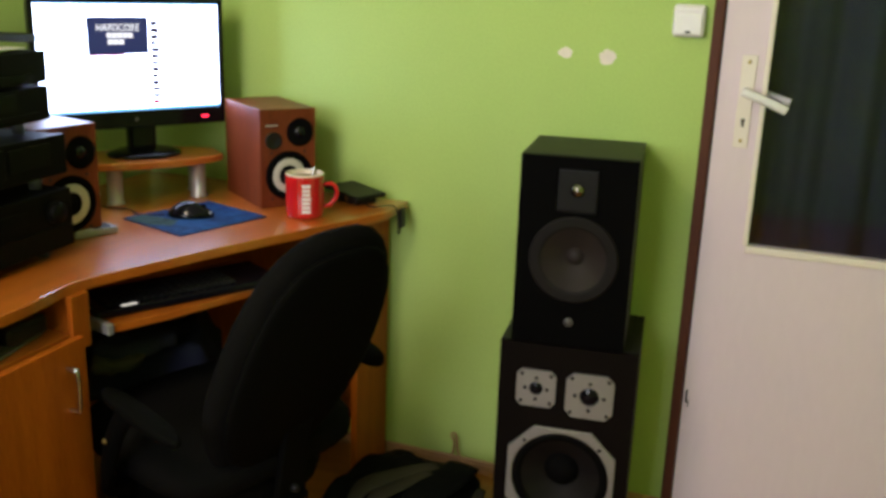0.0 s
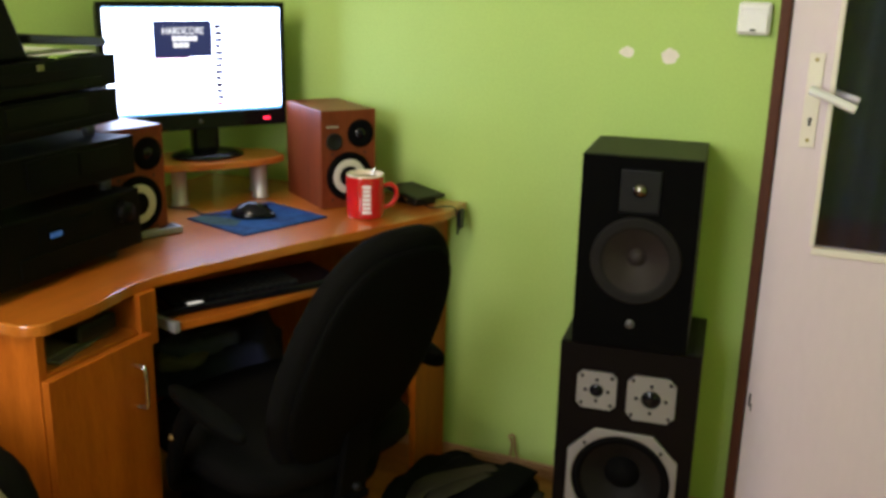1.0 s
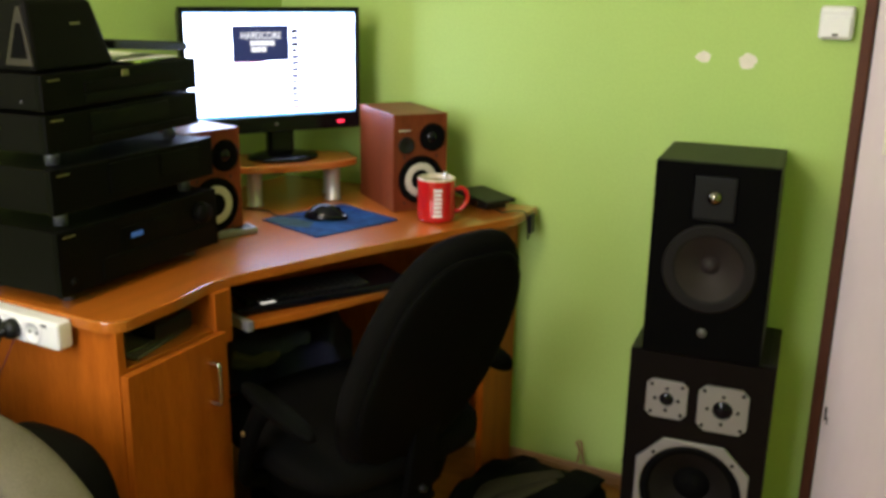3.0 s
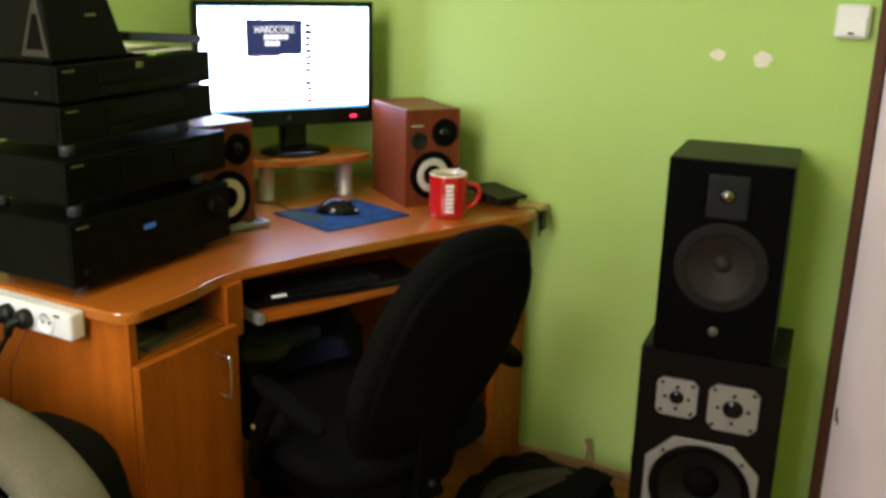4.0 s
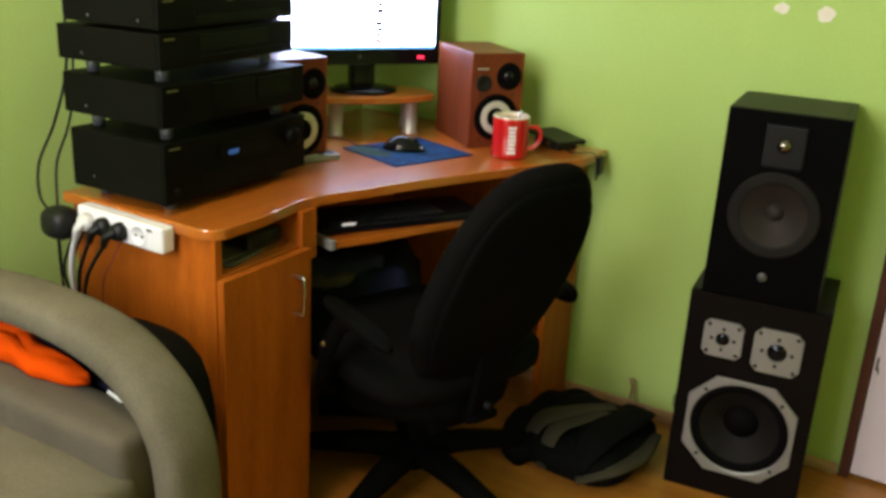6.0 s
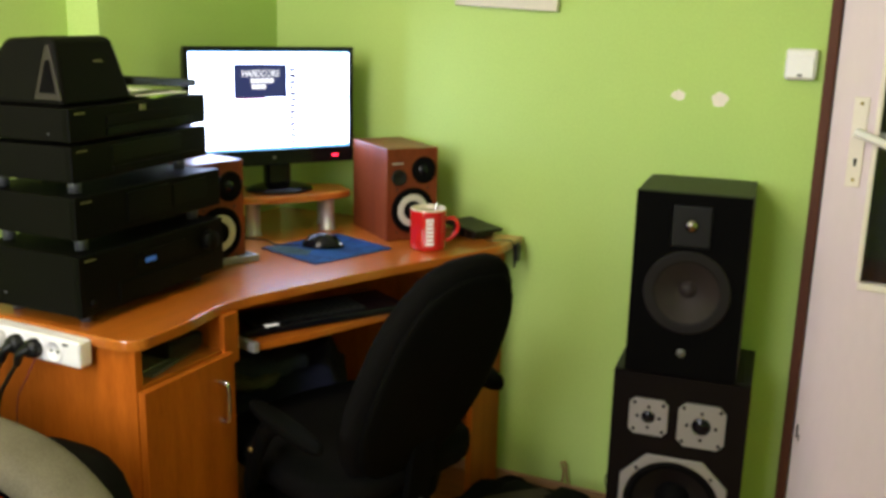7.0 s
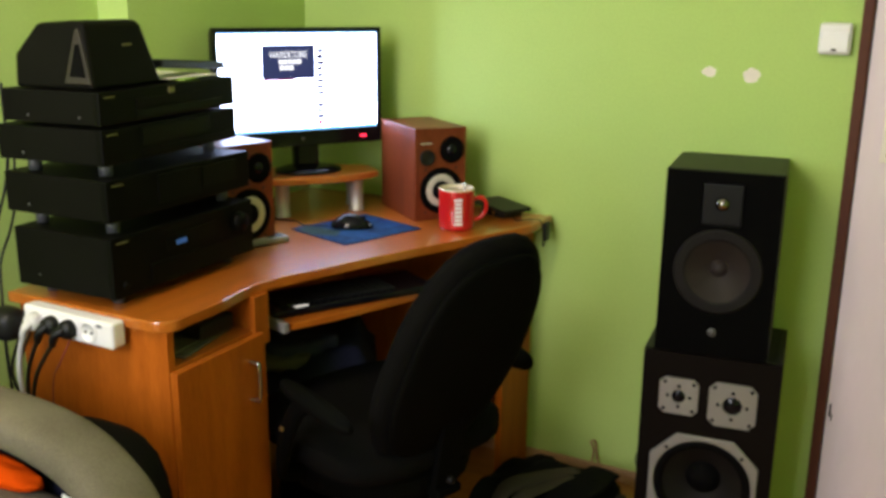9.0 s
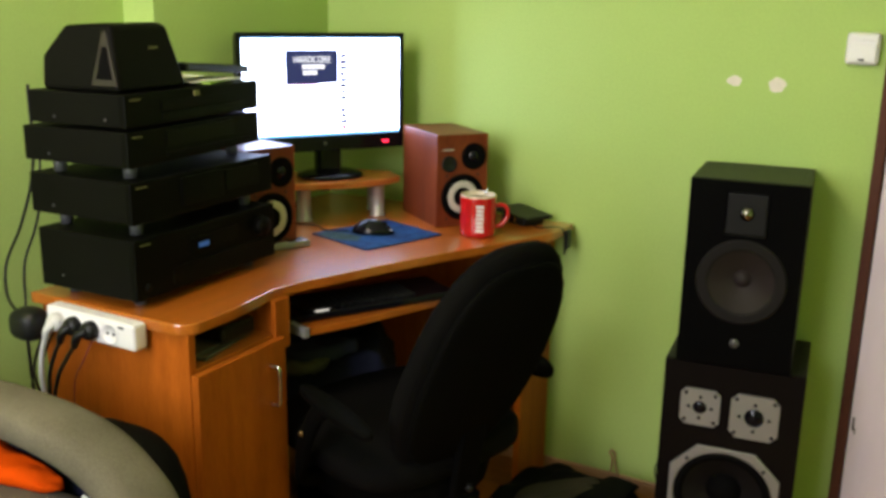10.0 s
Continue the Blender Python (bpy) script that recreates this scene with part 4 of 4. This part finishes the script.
def crumpled(w, d, t, seed, fold=0.02, pw=2.3):
    """A crumpled bundle of cloth: a soft pad broken up by long folds and small creases."""
    bm = bmesh.new()
    bmesh.ops.create_uvsphere(bm, u_segments=56, v_segments=30, radius=1.0)
    off = Vector((seed, seed * 0.7, 0))
    for v in bm.verts:
        x, y, z = v.co
        r = max(1e-6, (abs(x) ** pw + abs(y) ** pw) ** (1 / pw))
        k = math.hypot(x, y) / r
        q = Vector((x * k * w / 2, y * k * d / 2, math.copysign(abs(z) ** 0.7, z) * t / 2))
        q.z += fold * (abs(noise.noise(Vector((q.x * 9, q.y * 22, 0)) + off)) - 0.25) + 0.35 * fold * noise.noise(q * 40 + off)
        q.x += 0.5 * fold * noise.noise(q * 13 + off)
        q.y += 0.4 * fold * noise.noise(q * 17 - off)
        v.co = q
    for f in bm.faces:
        f.smooth = True
    return bm


# local frame: +y is the way the sitter faces, x to the right
def back_shape(bm, bulge=1.0):
    """Curves a flat pad into the backrest: dished across, waisted below, rounder and narrower on top."""
    for v in bm.verts:
        x, y = v.co.x, v.co.y
        v.co.z += bulge * (0.34 * x * x + 0.18 * (y - 0.05) * (y - 0.05))
        v.co.x = x * (1 - 0.21 * max(0.0, (y + 0.02) / 0.30) ** 2.2 - 0.14 * max(0.0, (-y - 0.05) / 0.2)) - 0.13 * y
    return bm


BACK = pose(-0.006, -0.275, 0.630, 90 - 18, 0, 180)
part("seat", cushion(0.49, 0.46, 0.115), FABRIC_BLK, chair, m=pose(0, 0.0, 0.392, 2, 0, 0))
part("seat_pan", bm_prism([(0.215 * math.cos(k * math.pi / 12), 0.215 * math.sin(k * math.pi / 12)) for k in range(24)], 0.285, 0.352, 0.020), ARM_BLK, chair)
part("mechanism", bm_box(0.19, 0.29, 0.075, (0, -0.03, 0.285), 0.014, 3), ARM_BLK, chair)
part("backrest", back_shape(cushion(0.380, 0.528, 0.075, round_pow=3.0)), FABRIC_BLK, chair, "tall black padded backrest", BACK)
part("back_cover", back_shape(cushion(0.335, 0.475, 0.030, round_pow=3.2)), ARM_BLK, chair, "black moulded cover behind the backrest", BACK @ Matrix.Translation((0, 0, -0.030)))
part("back_bar", bm_box(0.07, 0.018, 0.30, (0, 0, 0), 0.006), ARM_BLK, chair, m=pose(0, -0.245, 0.43, 10, 0, 0))
part("seat_bar", bm_box(0.07, 0.22, 0.02, (0, -0.135, 0.300), 0.006), ARM_BLK, chair)
part("clamp_knob", bm_lathe([(0, 0.014), (0.007, 0.012), (0.009, 0.004), (0.009, 0), (0, 0)], Matrix.Translation((-0.02, -0.262, 0.345)) @ faces_y(), 18), PADGREY, chair, "dark grey clamp knob")
for sx in (-1, 1):
    # each arm: a sloping pad on one bent, flattened bar
    ax = 0.280 if sx < 0 else 0.252
    part("armrest", cushion(0.044, 0.235, 0.030 if sx < 0 else 0.056, round_pow=2.6), ARM_BLK, chair, m=pose(sx * ax, -0.150 + 0.012 * (sx + 1), 0.552 - 0.006 * (sx + 1), 7, 0, 0))
    part("arm_support", bm_tube([(sx * 0.13, 0.0, 0.325), (sx * 0.22, 0.0, 0.330), (sx * (ax - 0.008), -0.01, 0.36), (sx * ax, -0.045, 0.45), (sx * ax, -0.085, 0.52), (sx * ax, -0.12, 0.545)], 0.013, flat=1.6), ARM_BLK, chair)
    part("arm_screw", bm_lathe([(0, 0.004), (0.005, 0.003), (0.006, 0), (0, 0)], Matrix.Translation((sx * (ax + 0.018), -0.055, 0.475)) @ Matrix.Rotation(radians(90 * sx), 4, "Y"), 12), BRASS, chair, "brass arm screw")
part("gas_lift", bm_lathe([(0.035, 0.06), (0.035, 0.10), (0.026, 0.11), (0.026, 0.22), (0.016, 0.23), (0.016, 0.29)], None, 24), ARM_BLK, chair)
part("lever", bm_tube([(0.05, -0.02, 0.305), (0.20, -0.05, 0.30), (0.24, -0.06, 0.295)], [0.005, 0.005, 0.010]), ARM_BLK, chair)
for k in range(5):
    a = radians(130 + 72 * k)
    c, s = math.cos(a), math.sin(a)
    leg = part("base_leg", bm_tube([(0.02 * c, 0.02 * s, 0.105), (0.15 * c, 0.15 * s, 0.095), (0.29 * c, 0.29 * s, 0.070)], [0.040, 0.034, 0.026], flat=0.8), ARM_BLK, chair)
    part("caster", joined(*[bm_lathe([(0, -0.010), (0.022, -0.010), (0.025, -0.004), (0.025, 0.004), (0.022, 0.010), (0, 0.010)],
                                     Matrix.Translation((0.29 * c + o * -s, 0.29 * s + o * c, 0.025)) @ Matrix.Rotation(a, 4, "Z") @ Matrix.Rotation(radians(90), 4, "X"), 20) for o in (-0.014, 0.014)]), RUBBER, leg)

# garment thrown over the computer tower
garment = thing("navy_garment", "dark navy garment thrown over the computer tower under the desk", "clothing", pose(0.362, -0.515, 0.442, 0, 0, 33.6))
GREY_HIGHLIGHT = mat("grey_highlight_cloth", (0.13, 0.115, 0.105), 0.85, var=0.25, scale=9, fine=260, bump=0.4, spec=0.1)


def draped(w, d, seed, drop, wob=0.02):
    """A sheet lying over a box top of 0.22 m: flat in the middle, hanging down past the edges, with folds."""
    bm = bmesh.new()
    nx, ny = 34, 34
    grid = []
    for j in range(ny + 1):
        row = []
        for i in range(nx + 1):
            x, y = w * (i / nx - 0.5), d * (j / ny - 0.5)
            over = max(0.0, abs(x) - 0.125)
            front = max(0.0, -y - 0.10)
            z = 0.030 - drop * over - drop * front + wob * noise.noise(Vector((x * 11, y * 11, seed))) + 0.5 * wob * noise.noise(Vector((x * 27, y * 27, seed)))
            row.append(bm.verts.new((math.copysign(min(abs(x), 0.125 + over * 0.45), x), y + front * 0.45, max(z, 0.012 if over + front == 0 else -0.30))))
        grid.append(row)
    for j in range(ny):
        for i in range(nx):
            f = bm.faces.new((grid[j][i], grid[j][i + 1], grid[j + 1][i + 1], grid[j + 1][i]))
            f.smooth = True
    bmesh.ops.solidify(bm, geom=bm.faces[:], thickness=0.006)
    return bm


part("body", draped(0.46, 0.42, 1.7, 0.75), GARMENT, garment)
part("sleeve", crumpled(0.20, 0.075, 0.05, 4.0, 0.02), GARMENT, garment, m=pose(-0.02, -0.13, 0.055, 0, 4, 25))
# the garment's grey highlight, put in as a paler fold
part("highlight_fold", crumpled(0.12, 0.06, 0.05, 9.0, 0.035), GREY_HIGHLIGHT, garment, "pale grey fold that carries the garment's highlight", pose(-0.055, -0.165, 0.035, 20, 0, 10))

# ---- backpack on the floor ----
bag = thing("backpack", "black and grey-green nylon backpack lying on the floor", "backpack", pose(0.985, -0.305, 0, 0, 0, -4) @ Matrix.Diagonal((1, 1, 0.84, 1)))
bb = cushion(0.29, 0.34, 0.135, round_pow=3.4)
for v in bb.verts:
    v.co.z = max(0.002, v.co.z + 0.054 + 0.05 * v.co.y)
    if v.co.z > 0.03:
        v.co.z += 0.016 * noise.noise(v.co * 13)
part("body", bb, BAG_BLK, bag)
part("flap", bm_tube([(0.035, -0.165, 0.05), (0.055, -0.10, 0.135), (0.075, 0.02, 0.148), (0.085, 0.11, 0.140)], [0.030, 0.050, 0.055, 0.045], flat=0.16, n=12), BAG_BLK, bag)
part("panel", bm_tube([(-0.135, -0.125, 0.035), (-0.105, -0.085, 0.125), (-0.045, -0.02, 0.142), (0.03, 0.06, 0.150)], [0.024, 0.034, 0.034, 0.024], flat=0.25, n=12), BAG_GRN, bag, "grey-green nylon panel")
part("panel", bm_tube([(0.05, -0.178, 0.03), (0.115, -0.13, 0.07), (0.147, -0.03, 0.075), (0.142, 0.09, 0.085)], [0.016, 0.026, 0.026, 0.014], flat=0.5, n=12), BAG_GRN, bag, "grey-green nylon edge")
part("strap", bm_tube([(-0.060, -0.165, 0.02), (-0.050, -0.125, 0.125), (-0.015, -0.06, 0.146), (0.03, 0.02, 0.152)], [0.018, 0.026, 0.024, 0.016], flat=0.25, n=10), BAG_GRN, bag, "loose shoulder strap")
# added dark lump that keeps the floor between chair and backpack dark
dc = cushion(0.15, 0.40, 0.085, round_pow=2.4)
for v in dc.verts:
    v.co.z = max(0.002, v.co.z + 0.04 + 0.03 * noise.noise(v.co * 15))
single("dark_filler", dc, BAG_BLK, "dark crumpled filler added to darken the floor beside the desk panel", "jacket", pose(0.850, -0.285, 0, 0, 0, -6))
single("wall_wire", bm_tube([(0.98, -0.012, 0.035), (0.985, -0.014, 0.075), (0.975, -0.012, 0.095), (0.99, -0.016, 0.10), (1.0, -0.02, 0.05), (1.03, -0.022, 0.012), (1.12, -0.04, 0.006)], 0.0028, n=6), SKIRT,
       "brown wire end sticking up by the skirting", "cable")

# ---- power strip on the desk's end ----
strip = thing("power_strip", "white power strip with plugs screwed to the desk's end panel", "power strip", pose(0.202, -1.2125, 0.747, 0, 0.6, 0))
part("body", bm_span((0, -0.034, -0.052), (0.238, 0, 0.0), 0.008, 3), WHITEPLA, strip)
for k in range(4):
    x = 0.040 + k * 0.046
    sock = part("socket", bm_lathe([(0.021, 0.001), (0.019, 0.0035), (0.0175, 0.001), (0.0175, 0.0006), (0, 0.0006)], Matrix.Translation((x, -0.034, -0.026)) @ faces_y(), 28), WHITEPLA, strip)
    if k == 3:
        part("pin_hole", joined(*[bm_lathe([(0, 0.0014), (0.003, 0.0012), (0.003, 0)], Matrix.Translation((x + o, -0.034, -0.026)) @ faces_y(), 10) for o in (-0.008, 0.008)]), BLACK, sock)
SM = strip.matrix_basis


def plug(x, m, label, turn):
    """An angled mains plug: a round face, a grip bent downwards and a cable falling from it."""
    p = thing("mains_plug", label, "plug", SM, group="plugs in the power strip")
    part("face", bm_lathe([(0.0, 0.0), (0.0175, 0.0), (0.0185, 0.004), (0.0185, 0.012), (0.015, 0.020), (0.0, 0.022)], Matrix.Translation((x, -0.0352, -0.026)) @ faces_y(), 22), m, p)
    part("grip", bm_tube([(x, -0.050, -0.024), (x - 0.004 + turn, -0.060, -0.036), (x - 0.014 + turn, -0.060, -0.060)], [0.012, 0.011, 0.0065], flat=0.8, n=12), m, p)
    part("cable", bm_tube([(x - 0.013 + turn, -0.060, -0.056), (x - 0.034 + 2 * turn, -0.054, -0.092), (x - 0.052 + 4 * turn, -0.046, -0.15), (x - 0.058 + 6 * turn, -0.034, -0.25), (x - 0.056 + 6 * turn, -0.030, -0.50)], 0.0056 if turn == 0 else 0.0042, n=8), m, p)
    return p


plug(0.040, CABLE_W, "white mains plug with its thick white cable", 0.0)
plug(0.086, BLACK, "black mains plug with its cable", -0.006)
plug(0.132, BLACK, "black mains plug with its cable", -0.012)
part("switch_mark", bm_span((0.198, -0.0350, -0.012), (0.212, -0.033, -0.007), 0.0005), FEET, strip, "small grey mark")
ad = thing("power_adapter", "black round mains adapter hanging beside the desk end", "power adapter", pose(0.155, -1.250, 0.700, 0, 0, 0))
part("body", cushion(0.076, 0.064, 0.068, round_pow=2.8), BLACK, ad)
part("cable", bm_tube([(-0.01, 0, -0.03), (-0.015, 0.005, -0.12), (0.0, 0.0, -0.25), (0.01, 0.01, -0.5), (0.0, 0.0, -0.68)], 0.0035, n=8), BLACK, ad)
part("cable", bm_tube([(-0.02, 0.0, 0.01), (-0.10, 0.03, 0.03), (-0.135, 0.06, 0.09), (-0.10, 0.08, 0.18), (-0.075, 0.10, 0.30), (-0.07, 0.10, 0.46)], 0.0032, n=8), BLACK, ad)
part("cable", bm_tube([(-0.02, 0.01, 0.02), (-0.065, 0.05, 0.10), (-0.05, 0.07, 0.17), (-0.04, 0.08, 0.23), (-0.05, 0.10, 0.34)], 0.0028, n=8), BLACK, ad)
for k, dx in enumerate((0.0, 0.022)):
    single("hanging_cable", bm_tube([(0.19 + dx, -1.245, 0.69), (0.155 + dx, -1.250, 0.60), (0.165 + dx, -1.240, 0.50), (0.14 + dx, -1.24, 0.30), (0.15 + dx, -1.25, 0.004)], 0.003, n=8), BLACK,
           "black cable hanging down beside the desk", "cable", group="hanging cables")
single("red_wire", bm_tube([(0.335, -1.252, 0.700), (0.315, -1.262, 0.655), (0.275, -1.252, 0.600), (0.262, -1.248, 0.50)], 0.0016, n=6), mat("dark_red_insulation", (0.16, 0.02, 0.02), 0.5, bump=0.05),
       "thin dark red wire hanging under the power strip", "cable")

# ---- armchair ----
def arch_band(line, y, half_t, half_y, power=0.62, n=20):
    """A padded band swept along a line in the x-z plane: half_t across the line, half_y deep."""
    pts = spline([(x, 0, z) for x, z in line], 6)
    bm = bmesh.new()
    rings = []
    for i, p in enumerate(pts):
        d = (pts[min(i + 1, len(pts) - 1)] - pts[max(i - 1, 0)]).normalized()
        nx, nz = -d.z, d.x
        ring = []
        for k in range(n):
            a = 2 * math.pi * k / n
            u = math.copysign(abs(math.cos(a)) ** power, math.cos(a)) * half_t
            w = math.copysign(abs(math.sin(a)) ** power, math.sin(a)) * half_y
            u += 0.0025 * noise.noise(Vector((p.x * 9, p.z * 9, k * 0.35)))
            ring.append(bm.verts.new((p.x + nx * u, y + w, p.z + nz * u)))
        rings.append(ring)
    for a, b in zip(rings, rings[1:]):
        for k in range(n):
            f = bm.faces.new((a[k], a[(k + 1) % n], b[(k + 1) % n], b[k]))
            f.smooth = True
    bm.faces.new(rings[0])
    bm.faces.new(rings[-1][::-1])
    bmesh.ops.recalc_face_normals(bm, faces=bm.faces)
    return bm


def soft_box(a, b, bev, lumps=0.003, seg=4, seed=0.0):
    """An upholstered block: well rounded edges and a slightly uneven skin."""
    bm = bm_span(a, b, bev, seg)
    bmesh.ops.subdivide_edges(bm, edges=[e for e in bm.edges if e.calc_length() > 0.12], cuts=6, use_grid_fill=True)
    for v in bm.verts:
        v.co += v.normal * lumps * noise.noise(v.co * 7 + Vector((seed, 0, 0)))
    for f in bm.faces:
        f.smooth = True
    return bm


ac = thing("armchair", "beige plush armchair with a thick arched back rim", "armchair")
AY = -1.45
RIM = [(-0.03, 0.06), (-0.03, 0.42), (0.0, 0.54), (0.08, 0.605), (0.20, 0.625), (0.342, 0.635), (0.462, 0.627), (0.56, 0.606), (0.632, 0.564), (0.674, 0.512), (0.698, 0.435), (0.703, 0.25), (0.703, 0.06)]
part("back_rim", arch_band(RIM, AY, 0.034, 0.056), BEIGE, ac)
part("back_panel", bm_prism(RIM, 0.0, 0.02, m=Matrix.Translation((0, AY + 0.045, 0)) @ Matrix.Rotation(radians(90), 4, "X")), NAVY, ac, "dark cloth back panel")
part("back_cushion", soft_box((0.005, AY - 0.100, 0.36), (0.655, AY + 0.015, 0.512), 0.028, 0.004), BEIGE2, ac, "beige box-edged back cushion")
part("seat_cushion", soft_box((0.005, AY - 0.66, 0.33), (0.665, AY - 0.06, 0.447), 0.035, 0.006, seed=3.0), BEIGE, ac, "beige seat cushion")
part("seat_base", bm_span((0.0, AY - 0.66, 0.05), (0.665, AY + 0.01, 0.328), 0.03, 3), BEIGE, ac)
for x in (0.08, 0.60):
    for y in (AY - 0.60, AY - 0.06):
        part("foot", bm_lathe([(0, 0), (0.022, 0), (0.026, 0.05), (0, 0.05)], Matrix.Translation((x, y, 0)), 16), FRAME, ac)
single("orange_cloth", crumpled(0.54, 0.070, 0.055, 2.0, 0.028), ORANGE, "bright orange cloth tucked behind the armchair cushion", "cloth", pose(0.215, AY - 0.010, 0.541, 12, 2, 0))
single("white_tag", bm_box(0.045, 0.028, 0.003, (0, 0, 0), 0.001), PAPER, "small white card on the orange cloth", "card", pose(0.175, AY - 0.040, 0.560, 48, 0, 8))
single("paper_strip", bm_box(0.036, 0.006, 0.003, (0, 0, 0), 0.001), PAPER, "narrow white paper strip under the orange cloth", "paper", pose(0.545, AY - 0.010, 0.522, 40, 14, 0))
# crumpled stand-in for an unidentified pale shape on the seat
single("pale_blob", crumpled(0.17, 0.13, 0.16, 6.0, 0.03), mat("pale_cream_surface", (0.42, 0.31, 0.19), 0.9, var=0.15, scale=9, fine=260, bump=0.4, spec=0.1), "unidentified pale cream rounded shape on the armchair seat", "cloth",
       pose(0.150, AY - 0.175, 0.515, 0, 0, 20))

# black bag between the armchair and the desk
kb_bag = thing("shoulder_bag", "black rounded bag standing between armchair and desk", "bag", pose(0.446, -1.300, 0, 0, 0, 0))
bgb = cushion(0.30, 0.57, 0.13, round_pow=3.6)
part("body", bgb, BAG_BLK, kb_bag, m=pose(0, 0, 0.2855, 90, 0, 0))
part("flap", cushion(0.27, 0.28, 0.03, round_pow=3.5), BAG_BLK, kb_bag, m=pose(0, -0.062, 0.36, 90, 0, 0))
